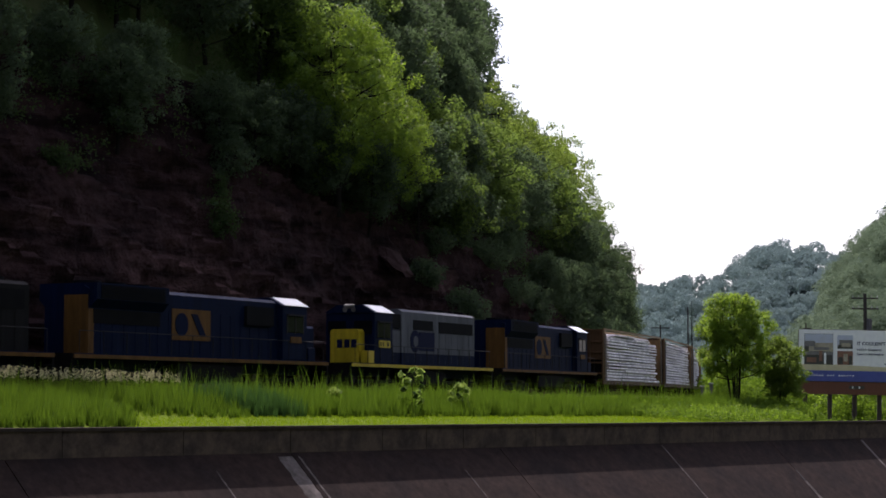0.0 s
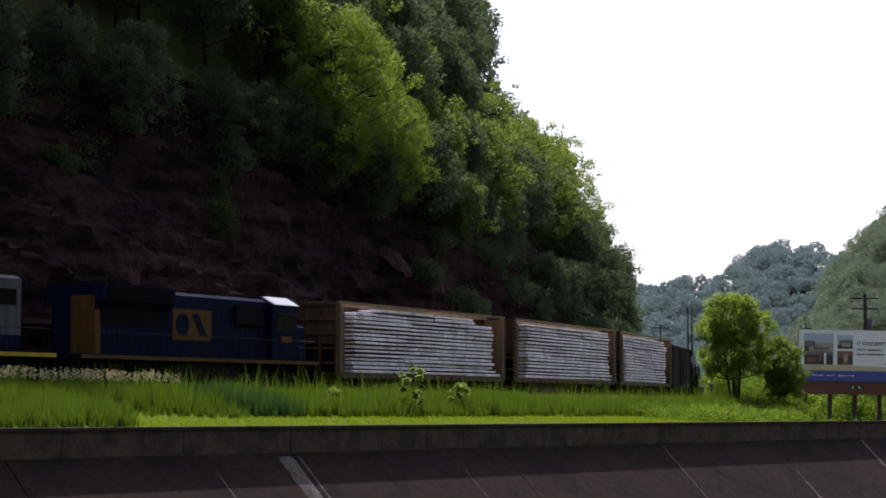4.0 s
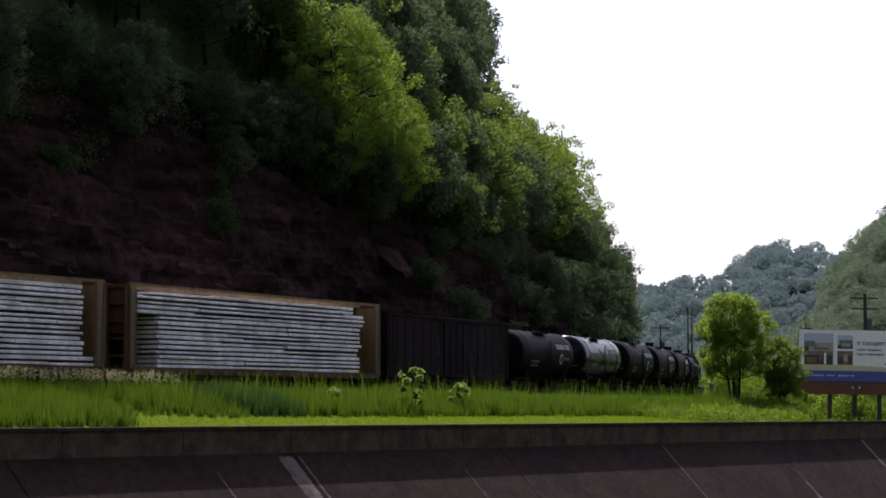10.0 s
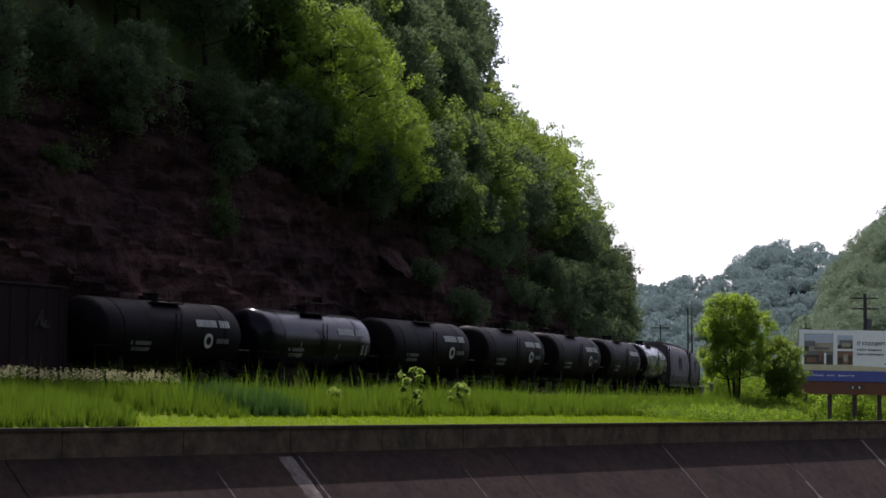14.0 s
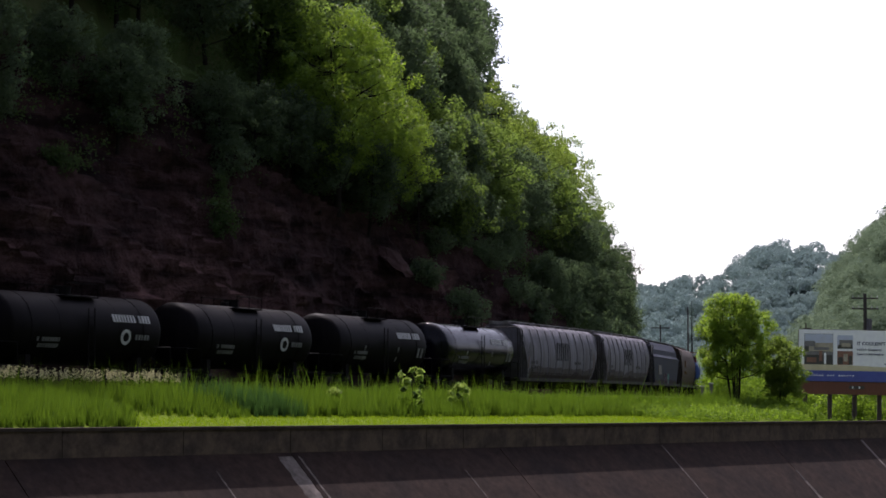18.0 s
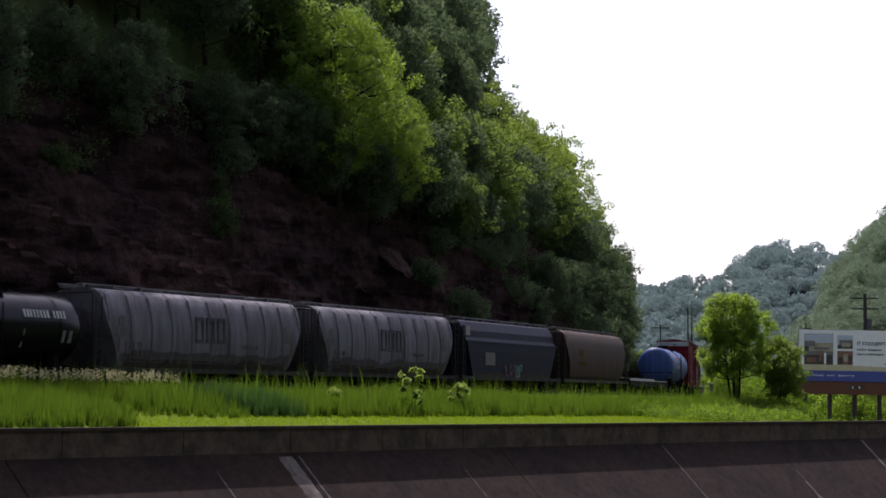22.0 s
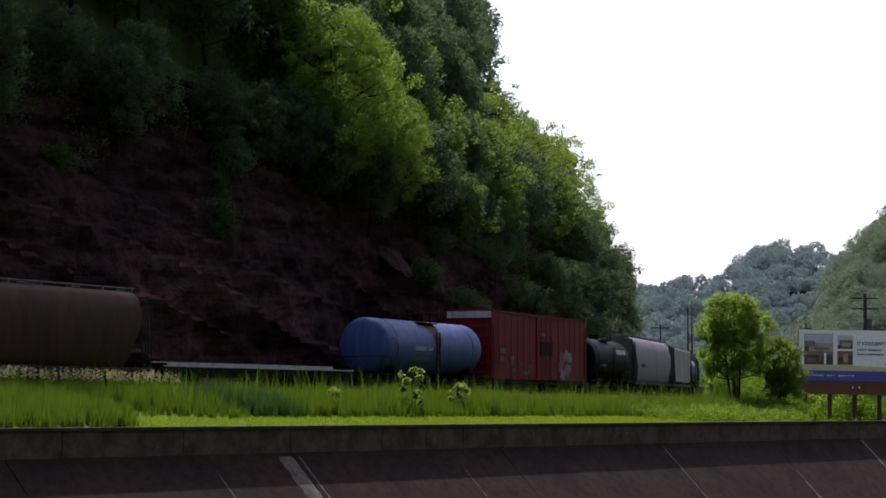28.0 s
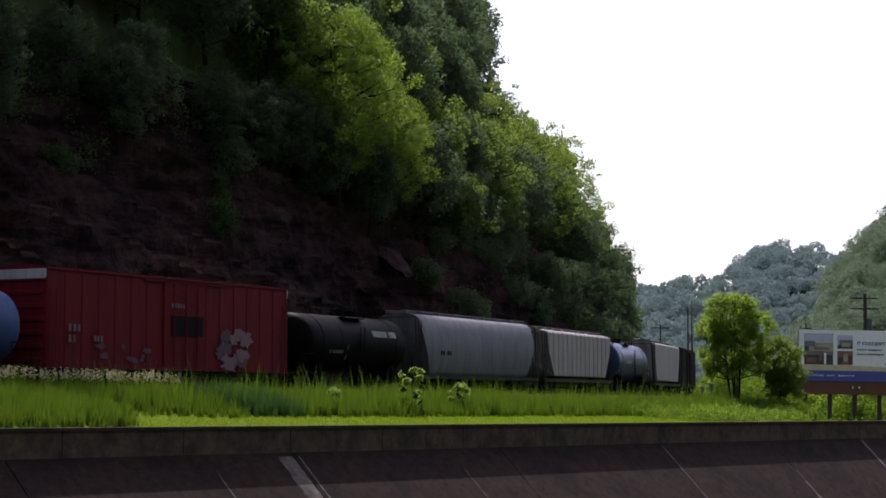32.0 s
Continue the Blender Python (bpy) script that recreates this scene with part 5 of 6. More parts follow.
def covered_hopper(label, half, kind, top, mat, ribs=0, rib_mat=None, seed=0, slope=1.15, sill_mat=None, group="covered hoppers"):
    w = tagged(new("covered_hopper"), label, "hopper wagon", group)
    running_gear(w, half, inset=2.0)
    side = hopper_side(kind, top)
    outline = [(-y, z) for y, z in side] + [(y, z) for y, z in side[::-1][1:]]
    bm = bmesh.new()
    e = half - 0.75
    # body with ends that slope in towards the bottom
    k = len(outline)
    rings = []
    for sx in (-1, 1):
        rings.append([bm.verts.new((sx * (e - slope * max(0, 1 - (z - 1.0) / 2.2)), y, z)) for y, z in outline])
    for i in range(k):
        j = (i + 1) % k
        bm.faces.new((rings[0][i], rings[0][j], rings[1][j], rings[1][i])).smooth = kind == "round" and i < k - 1
    for ring in (rings[0][::-1], rings[1]):
        bm.faces.new([bm.verts.new(v.co) for v in ring])
    bmesh.ops.recalc_face_normals(bm, faces=bm.faces)
    part("body", bm, mat, w)
    if kind == "angled":
        bm = bmesh.new()
        box(bm, -e, e, -1.53, -1.48, 3.02, 3.14)
        box(bm, -e + 0.1, e - 0.1, -1.5, -1.44, 2.55, 2.6)
        part("side_rail", bm, mat, w)
    for i in range(ribs):
        x = -e + 0.25 + i * (2 * e - 0.5) / (ribs - 1)
        lo = 1.05 + max(0, (abs(x) - (e - slope)) / slope) * 2.0 if abs(x) > e - slope else 1.05
        bm = bmesh.new()
        prev = None
        for y, z in side[:-2]:
            if z < lo:
                continue
            cur = [bm.verts.new((x + dx, -y - o, z)) for dx, o in ((-0.045, -0.01), (-0.03, 0.034), (0.03, 0.034), (0.045, -0.01))]
            if prev:
                for q in range(3):
                    bm.faces.new((prev[q], prev[q + 1], cur[q + 1], cur[q]))
            prev = cur
        if len(bm.faces) == 0:
            bm.free()
            continue
        bmesh.ops.recalc_face_normals(bm, faces=bm.faces)
        part("rib", bm, rib_mat or mat, w)
    bm = bmesh.new()
    box(bm, -half, half, -1.5, -1.3, 0.86, 1.06)
    box(bm, -half, half, 1.3, 1.5, 0.86, 1.06)
    box(bm, -half, half, -0.3, 0.3, 0.7, 0.95)
    part("side_sill", bm, sill_mat or M_GRABDARK, w)
    for i in range(3):
        x = (-1 + i) * (half * 0.52)
        bm = bmesh.new()
        r1 = [bm.verts.new((x + a, b, 1.1)) for a, b in ((-1.7, -1.25), (1.7, -1.25), (1.7, 1.25), (-1.7, 1.25))]
        r2 = [bm.verts.new((x + a, b, 0.42)) for a, b in ((-0.45, -0.7), (0.45, -0.7), (0.45, 0.7), (-0.45, 0.7))]
        for q in range(4):
            bm.faces.new((r1[q], r1[(q + 1) % 4], r2[(q + 1) % 4], r2[q]))
        bm.faces.new(r2[::-1])
        part("discharge_gate", bm, sill_mat or M_UNDER, w)
    bm = bmesh.new()
    for y in (-0.62, 0.38):
        box(bm, -half + 0.2, half - 0.2, y, y + 0.24, top + 0.02, top + 0.06)
    for i in range(9):
        x = -half + 0.4 + i * (2 * half - 0.8) / 8
        box(bm, x - 0.03, x + 0.03, -0.65, 0.65, top - 0.12, top + 0.02)
    part("running_board", bm, M_WALKWAY, w, "pale steel roof walkway")
    for i in range(5):
        x = -e + 1.2 + i * (2 * e - 2.4) / 4
        bm = bm_box(x - 0.9, x + 0.9, -0.3, 0.3, top - 0.1, top + 0.05, bevel=0.03)
        part("hatch", bm, mat, w)
    for sx in (-1, 1):
        bm = bmesh.new()
        for y in (-1.4, 1.4):
            rod(bm, (sx * (half - 0.12), y, 1.0), (sx * (half - 0.12), y * 0.92, top - 0.35), 0.035, 6)
            rod(bm, (sx * (half - 0.5), y, 1.0), (sx * (e - 0.1), y * 0.9, top - 0.5), 0.035, 6)
        rod(bm, (sx * (half - 0.12), -1.29, top - 0.35), (sx * (half - 0.12), 1.29, top - 0.35), 0.03, 6)
        box(bm, sx * (half - 0.3), sx * half, -1.45, 1.45, 0.85, 1.08)
        part("end_frame", bm, M_GRABDARK, w)
        put("ladder", shared("ladder32", lambda: ladder_bm(3.1), M_GRABDARK), w, pose(sx * (half - 0.3), -1.5, 0.9))
    return w


def side_dirt(w, kind, top, x0, x1, z0, z1, rough, mat, seed, name="grime_skirt", label="uneven road grime along the lower side", hang=False):
    """A thin crust of dirt on a hopper's near side, with a ragged upper (or, hanging, lower) edge."""
    rng = random.Random(seed)
    side = hopper_side(kind, top)
    zs, ys = [z for y, z in side], [y for y, z in side]
    bm = bmesh.new()
    k = max(3, int((x1 - x0) / 0.22))
    prev = None
    for i in range(k + 1):
        x = x0 + (x1 - x0) * i / k
        j = rough * (0.7 * noise.noise(Vector((x * 0.5, seed, 0))) + 0.25 * noise.noise(Vector((x * 2.1, seed, 5))) + rng.uniform(-0.07, 0.07))
        a, b = (z0 + j, z1) if hang else (z0, z1 + j)
        cur = []
        for t in (0, 0.33, 0.66, 1):
            z = a + (b - a) * t
            cur.append(bm.verts.new((x, -float(np.interp(z, zs, ys)) - 0.012, z)))
        if prev:
            for q in range(3):
                bm.faces.new((prev[q], cur[q], cur[q + 1], prev[q + 1]))
        prev = cur
    return part(name, bm, mat, w, label)


def mark_shapes(w, x, y, z, size, mat):
    """Three tall hollow shapes in place of a large painted mark."""
    for i in range(3):
        bm = bmesh.new()
        a, b = x + i * size * 0.78, x + i * size * 0.78 + size * 0.58
        t = size * 0.13
        box(bm, a, a + t, y - 0.012, y + 0.03, z, z + size)
        box(bm, b - t, b, y - 0.012, y + 0.03, z, z + size)
        for zz in (z, z + size - t):
            box(bm, a + t, b - t, y - 0.011, y + 0.03, zz, zz + t)
        part("mark_shape", bm, mat, w, "large dark painted mark")


def flat_wagon(label, half):
    w = tagged(new("flat_wagon"), label, "flat wagon")
    running_gear(w, half, inset=2.1)
    bm = bmesh.new()
    box(bm, -half, half, -1.4, 1.4, 0.95, 1.1)
    for y in (-1.5, 1.38):
        box(bm, -half, half, y, y + 0.12, 0.72, 1.14)
    part("deck", bm, M_UNDER, w)
    bm = bmesh.new()
    box(bm, -half, half, -1.46, -1.38, 1.14, 1.2)
    box(bm, -half, half, 1.38, 1.46, 1.14, 1.2)
    box(bm, -half + 0.5, half - 0.5, -0.5, -0.4, 1.1, 1.38)
    part("guide_rail", bm, M_PALE, w, "worn pale deck rail")
    for sx in (-1, 1):
        part("end_sill", bm_box(sx * (half - 0.25), sx * half, -1.45, 1.45, 0.7, 1.3), M_UNDER, w)
    return w


# ---- locomotives ----
def loco_base(name, label, half, sill, wb=4.1):
    w = tagged(new(name), label, "locomotive", "locomotives")
    running_gear(w, half - 0.35, 3, wb, inset=3.6, over=0.5)
    bm = bmesh.new()
    box(bm, -half + 0.3, half - 0.3, -1.5, 1.5, 1.42, 1.6)
    box(bm, -half + 0.3, half - 0.3, -0.6, 0.6, 0.9, 1.42)
    part("frame", bm, M_LOCOBLUE, w)
    part("sill_stripe", bm_box(-half + 0.28, half - 0.28, -1.53, -1.49, 1.4, 1.56), sill, w, "coloured stripe along the frame")
    bm = bmesh.new()
    box(bm, -2.7, 2.7, -1.4, 1.4, 0.42, 1.35, 0.15)
    part("fuel_tank", bm, M_UNDER, w)
    bm = bmesh.new()
    for i in range(13):
        x = -half + 0.7 + i * (2 * half - 1.4) / 12
        rod(bm, (x, -1.46, 1.6), (x, -1.46, 2.55), 0.018, 5)
    rod(bm, (-half + 0.7, -1.46, 2.55), (half - 0.7, -1.46, 2.55), 0.02, 5)
    part("handrail", bm, M_GRABDARK, w, "thin dark handrail")
    for sx in (-1, 1):
        bm = bmesh.new()
        box(bm, sx * (half - 0.35), sx * (half - 0.22), -1.45, 1.45, 0.45, 1.6)
        for k in range(4):
            box(bm, sx * (half - 0.9), sx * (half - 0.4), -1.5, -1.0, 0.5 + 0.28 * k, 0.54 + 0.28 * k)
        part("pilot", bm, M_UNDER, w)
    return w


def cab(w, x0, x1, nose, mat, facing, nose_mat, nose_h=3.1, roof=4.55, nw=1.0):
    """Cab from x0 to x1; its nose reaches on to x = nose."""
    c = part("cab", bm_box(x0, x1, -1.45, 1.45, 1.6, roof - 0.42, bevel=0.04), mat, w)
    bm = bmesh.new()
    sweep(bm, [(-1.5, roof - 0.415), (1.5, roof - 0.415), (0.75, roof), (-0.75, roof)], x0 - 0.1, x1 + 0.1)
    bmesh.ops.recalc_face_normals(bm, faces=bm.faces)
    part("cab_roof", bm, M_LOCOBLUE, c)
    # white strip on the near roof slope: sun glare put in as colour
    bm = bmesh.new()
    sweep(bm, [(-1.5, roof - 0.40), (-0.78, roof - 0.002), (-0.78, roof + 0.02), (-1.52, roof - 0.385)], x0 + 0.12, x1 + 0.06)
    bmesh.ops.recalc_face_normals(bm, faces=bm.faces)
    part("roof_panel", bm, M_ROOFGLARE, c, "sun glare painted on the sloping roof side")
    xm = (x0 + x1) / 2
    part("side_window", bm_box(xm - 0.75, xm + 0.75, -1.475, -1.44, 2.95, 3.75, bevel=0.02), M_WINDOW, c, "dark cab side window")
    bm = bmesh.new()
    for a, b in ((xm - 0.8, xm - 0.73), (xm - 0.04, xm + 0.04), (xm + 0.73, xm + 0.8)):
        box(bm, a, b, -1.49, -1.43, 2.9, 3.8)
    box(bm, xm - 0.8, xm + 0.8, -1.6, -1.44, 3.78, 3.84)
    part("window_frame", bm, M_GRABDARK, c)
    xe = x1 if facing > 0 else x0
    for y0, y1 in ((-1.3, -0.25), (0.25, 1.3)):
        part("windscreen", bm_box(*sorted((xe + facing * 0.002, xe + facing * 0.03)), y0, y1, 3.15, 3.85), M_WINDOW, c)
    bm = bmesh.new()
    a, b = sorted((xe, nose))
    sweep(bm, [(-nw, 1.6), (nw, 1.6), (nw, nose_h - 0.12), (nw - 0.12, nose_h), (0.12 - nw, nose_h), (-nw, nose_h - 0.12)], a, b)
    bmesh.ops.recalc_face_normals(bm, faces=bm.faces)
    part("nose", bm, nose_mat, w, "low short hood")
    for y in (-0.25, 0.25):
        part("headlight", rod(bmesh.new(), (xe, y, roof - 0.25), (xe + facing * 0.16, y, roof - 0.25), 0.13, 12), M_LADDER, c)
    part("step_box", bm_box(xe + facing * 0.1, xe + facing * 0.75, -1.48, -1.02, 1.6, 2.25, bevel=0.03), nose_mat, w)
    return c


def hood(w, x0, x1, mat, top=4.45, half_w=0.95, lower=None, split=2.25):
    bm = bmesh.new()
    sweep(bm, [(-half_w, 1.6), (half_w, 1.6), (half_w, top - 0.15), (half_w - 0.25, top), (-half_w + 0.25, top), (-half_w, top - 0.15)], x0, x1)
    bmesh.ops.recalc_face_normals(bm, faces=bm.faces)
    h = part("long_hood", bm, mat, w)
    if lower:
        part("lower_band", bm_box(x0 - 0.003, x1 + 0.003, -half_w - 0.012, -half_w + 0.05, 1.6, split), lower, h, "blue lower band of the hood")
    k = int((x1 - x0) / 0.8)
    bm = bmesh.new()
    for i in range(1, k):
        x = x0 + i * (x1 - x0) / k
        box(bm, x - 0.008, x + 0.008, -half_w - 0.014, -half_w + 0.01, 1.7, top - 0.9)
    part("door_seam", bm, mat, h)
    return h


def fans(h, xs, top):
    for x in xs:
        bm = bmesh.new()
        rod(bm, (x, 0, top - 0.05), (x, 0, top + 0.16), 0.6, 20)
        part("roof_fan", bm, M_GRILLE, h)


def locomotive_wide(label, half, front, logo_x, ends=M_OCHRE):
    """Dark blue unit, cab at the tail-facing end, flared radiators at the other."""
    w = loco_base("locomotive", label, half, M_OCHRE)
    hx0, hx1 = -half + 1.7, half - 4.6
    h = hood(w, hx0, hx1, M_LOCOBLUE, 4.5, 1.15)
    bm = bmesh.new()
    sweep(bm, [(-1.16, 3.55), (1.16, 3.55), (1.5, 3.9), (1.5, 4.6), (-1.5, 4.6), (-1.5, 3.9)], hx0 + 0.1, hx0 + 5.4)
    bmesh.ops.recalc_face_normals(bm, faces=bm.faces)
    part("radiator", bm, M_LOCOBLUE, h, "flared radiator section")
    bm = bmesh.new()
    for i in range(10):
        z = 3.95 + 0.06 * i
        box(bm, hx0 + 0.4, hx0 + 5.1, -1.53, -1.495, z, z + 0.035)
    box(bm, hx0 + 0.3, hx0 + 5.2, -1.18, -1.14, 2.9, 3.5)
    part("grille", bm, M_GRILLE, h)
    part("hood_end", bm_box(hx0 - 0.04, hx0 + 0.02, -1.12, 0.1, 1.62, 4.1), ends, h, "ochre painted hood end")
    part("end_band", bm_box(hx0 - 0.03, hx0 + 0.35, -1.162, -1.1, 1.62, 3.5), ends, h)
    # emblem: plain panel with a dark shape on it
    part("emblem", bm_box(logo_x, logo_x + 3.1, -1.175, -1.14, 2.35, 3.75), M_OCHRE, h, "ochre emblem panel")
    bm = bmesh.new()
    bmesh.ops.create_cone(bm, cap_ends=True, segments=20, radius1=0.52, radius2=0.52, depth=0.03, matrix=pose(logo_x + 0.75, -1.185, 3.05, 90))
    a = [bm.verts.new((logo_x + q, y, z)) for q, y, z in ((1.5, -1.2, 3.55), (2.0, -1.2, 3.55), (2.7, -1.2, 2.6), (2.2, -1.2, 2.6), (1.5, -1.16, 3.55), (2.0, -1.16, 3.55), (2.7, -1.16, 2.6), (2.2, -1.16, 2.6))]
    for f in ((0, 3, 2, 1), (0, 1, 5, 4), (1, 2, 6, 5), (2, 3, 7, 6), (3, 0, 4, 7)):
        bm.faces.new([a[k] for k in f])
    part("emblem_shape", bm, M_LOCOBLUE, h)
    fans(h, (hx0 + 1.4, hx0 + 3.2, hx0 + 5.0), 4.6)
    c = cab(w, half - 4.6, half - 2.3, half - 0.9, M_LOCOBLUE, 1, M_LOCOBLUE, 3.35, 4.65)
    part("number_board", bm_box(half - 3.9, half - 2.9, -1.5, -1.44, 2.45, 2.75), M_OCHRE, c, "ochre bar under the cab window")
    bm = bmesh.new()
    box(bm, half - 7.6, half - 5.2, -1.32, -1.1, 3.2, 4.1)
    part("blower_box", bm, M_GRILLE, h)
    return w


def locomotive_grey(label, half):
    """Grey and blue unit with a yellow nose and cab at the front end."""
    w = loco_base("locomotive", label, half, M_YELLOW)
    c = cab(w, -half + 3.0, -half + 5.2, -half + 2.35, M_LOCOBLUE, -1, M_YELLOW, 3.4, 4.7, 0.85)
    part("number_board", bm_box(-half + 3.5, -half + 4.8, -1.5, -1.44, 2.45, 2.82), M_YELLOW, c, "yellow bar under the cab window")
    bars(c, -half + 3.6, -1.5, 2.52, 1.1, 0.22, 4, M_LOCOBLUE, "number_bars")
    xn = -half + 2.35
    for i in range(3):
        part("nose_mark", bm_box(xn - 0.015, xn + 0.02, -0.72 + 0.42 * i, -0.4 + 0.42 * i, 2.42, 2.86), M_NAVYMARK, w, "dark painted mark on the yellow nose")
    part("nose_door", bm_box(xn - 0.012, xn + 0.02, 0.5, 0.8, 1.75, 3.0, bevel=0.01), M_YELLOW, w)
    h1 = hood(w, -half + 5.2, -half + 7.2, M_LOCOGREY, 3.6, 0.95, M_LOCOBLUE)
    part("air_intake", bm_box(-half + 5.25, -half + 7.15, -0.97, 0.97, 3.6, 4.35), M_GRILLE, h1)
    h = hood(w, -half + 7.2, half - 1.9, M_LOCOGREY, 4.66, 1.0, M_LOCOBLUE)
    x0 = -half + 7.2
    part("grille", bm_box(x0 + 1.5, x0 + 4.1, -1.02, -0.98, 3.55, 4.1), M_GRILLE, h)
    part("grille", bm_box(x0 + 4.9, half - 2.2, -1.02, -0.98, 3.45, 4.1), M_GRILLE, h)
    bm = bmesh.new()
    bmesh.ops.create_cone(bm, cap_ends=True, segments=20, radius1=0.62, radius2=0.62, depth=0.03, matrix=pose(x0 + 1.75, -1.015, 2.92, 90))
    box(bm, x0 + 2.3, x0 + 4.3, -1.03, -0.99, 2.4, 3.45)
    part("emblem_shape", bm, M_NAVYMARK, h, "navy emblem shape")
    bm = bmesh.new()
    bmesh.ops.create_cone(bm, cap_ends=True, segments=16, radius1=0.3, radius2=0.3, depth=0.03, matrix=pose(x0 + 1.8, -1.025, 2.92, 90))
    part("emblem_centre", bm, M_LOCOGREY, h)
    fans(h, (half - 2.8, half - 4.2, half - 5.6), 4.66)
    rod_bm = rod(bmesh.new(), (-half + 2.95, -0.3, 4.62), (-half + 2.95, 0.3, 4.62), 0.12, 10)
    part("horn", rod_bm, M_LADDER, c)
    return w


def locomotive_dark(label, half):
    w = loco_base("locomotive", label, half, M_OCHRE)
    h = hood(w, -half + 5.0, half - 1.3, M_LOCODARK, 4.45, 1.0)
    part("grille", bm_box(half - 5.5, half - 1.6, -1.02, -0.98, 3.3, 4.1), M_GRILLE, h)
    cab(w, -half + 2.6, -half + 5.0, -half + 0.8, M_LOCODARK, -1, M_LOCODARK)
    fans(h, (half - 2.6, half - 4.2), 4.45)
    return w


def train():
    out = []

    def add(ob, s0, s1):
        out.append((ob, (s0 + s1) / 2, s1 - s0))
        return ob

    add(locomotive_dark("dark grey diesel locomotive at the head of the train", 10.7), -234, -212.2)
    add(locomotive_wide("dark blue diesel locomotive with an ochre emblem, coupled backwards", 10.7, 1, -2.9), -211.8, -190.2)
    add(locomotive_grey("grey and blue diesel locomotive with a yellow nose", 9.55), -188.7, -168.9)
    add(locomotive_wide("dark blue diesel locomotive with a small ochre emblem", 10.0, 1, -2.6), -168.4, -148.0)
    add(centerbeam("tan centre-beam wagon loaded with white-wrapped lumber", load_a, 1, 10.95), -147.4, -123.6)
    add(centerbeam("tan centre-beam wagon with an even load of white-wrapped lumber", load_b, 2), -123.3, -99.5)
    add(centerbeam("tan centre-beam wagon with a stepped load of white-wrapped lumber", load_c, 3), -98.9, -75.1)
    bx = add(boxcar("dark brown boxcar with faded graffiti patches", 8.55, M_BOXDARK, 4.45, 16, seed=4), -74.9, -57.2)
    for i, (x, z, sx, sz) in enumerate(((-5.6, 2.2, 1.0, 1.6), (-4.2, 1.7, 0.9, 1.2), (-2.2, 2.6, 0.5, 1.4), (3.4, 1.7, 2.4, 1.6), (6.9, 2.9, 1.0, 0.8))):
        splotch(bx, x, -1.515, z, sx, sz, M_GRAFDIM, 30 + i)
    spans = [(-57.0, -43.9), (-43.8, -31.0), (-30.9, -18.1), (-18.0, -5.2), (-5.1, 7.9), (8.0, 21.0), (21.1, 34.2)]
    for i, (a, b) in enumerate(spans):
        gloss, boxed = i in (1, 6), i in (1, 5, 6)
        hf = (b - a) / 2 - 0.9
        marks = [(1.6, 2.98, 2.7, 0.32, 13, 1), (-3.4, 2.05, 1.5, 0.16, 9, 2)]
        if not boxed:
            marks.append((2.95, 2.25, 1.2, 0.22, 6, 1))
        else:
            marks += [(-2.3, 1.75, 0.14, 0.75, 1, 1), (1.55, 1.75, 0.14, 0.75, 1, 1), (3.6, 2.0, 1.2, 0.5, 3, 1)]
        add(tank_wagon("glossy black tank wagon with white lettering" if gloss else "dull black tank wagon with white lettering" if boxed else "dull black tank wagon with white lettering and emblem", hf, 1.5, M_BLACK_GLOSS if gloss else M_BLACK, marks, roundel=None if boxed else (2.45, 2.35)), a + 0.8, b + 0.8)
    h1 = add(covered_hopper("weathered grey ribbed covered hopper with rusty streaks", 8.75, "round", 4.55, M_HOPGREY, 11, M_HOPRIB, seed=1), 34.3, 52.2)
    h2 = add(covered_hopper("weathered grey ribbed covered hopper with dark emblem", 8.65, "round", 4.55, M_HOPGREY, 11, M_HOPRIB, seed=2), 52.3, 70.0)
    for q, h in enumerate((h1, h2)):
        mark_shapes(h, -1.3, -1.565, 2.25, 1.15, M_GRIMEDARK)
        bars(h, -6.6, -1.56, 1.95, 1.3, 0.22, 7, M_GRIMEMARK, rows=2, seed=5)
        bars(h, 2.6, -1.56, 2.05, 1.6, 0.16, 10, M_GRIMEMARK, seed=6)
        for x in (6.6, -6.9):
            grime_patch(h, x, -1.565, 2.62, 0.85, 0.62, M_GRIMEMARK, 51, "emblem")
            grime_patch(h, x, -1.56, 3.05, 0.5, 0.5, M_GRIMEMARK, 53, "emblem")
        side_dirt(h, "round", 4.55, -6.9, 6.9, 1.3, 1.75, 0.35, M_HOPDUST, 11 + q, "dust_skirt", "thin brown dust along the lower side")
        side_dirt(h, "round", 4.55, -6.6, 6.6, 1.02, 1.42, 0.25, M_SOOT, 17 + q)
        for k in range(2):
            x = (-7.15, 6.95)[k]
            side_dirt(h, "round", 4.55, x, x + 0.14, 1.7 + 0.02 * k, 2.5, 1.2, M_RUST, 13 + q + k, "rust_streak", "orange-brown rust at the body's end")
        for k in range(9):
            x = -6.4 + k * 1.55 + 0.3 * q
            side_dirt(h, "round", 4.55, x, x + 0.22, 2.9, 4.1, 1.3, M_GRIMEMARK, 20 + k, "dirt_run", "dark dirt run below the roof", True)
    h3 = add(covered_hopper("dark blue covered hopper with stepped sides and graffiti", 8.6, "angled", 4.5, M_HOPBLUE, 0, seed=3), 70.0, 87.8)
    part("label_panel", bm_box(-4.9, -3.3, -1.515, -1.47, 1.75, 2.5), M_LADDER, h3, "pale stencil panel")
    side_dirt(h3, "angled", 4.5, -6.6, 6.6, 1.02, 1.3, 0.4, M_SOOT, 31)
    part("end_patch", bm_box(-7.75, -6.9, -1.33, -1.28, 3.45, 4.0), M_WALKWAY, h3, "pale painted patch at the end")
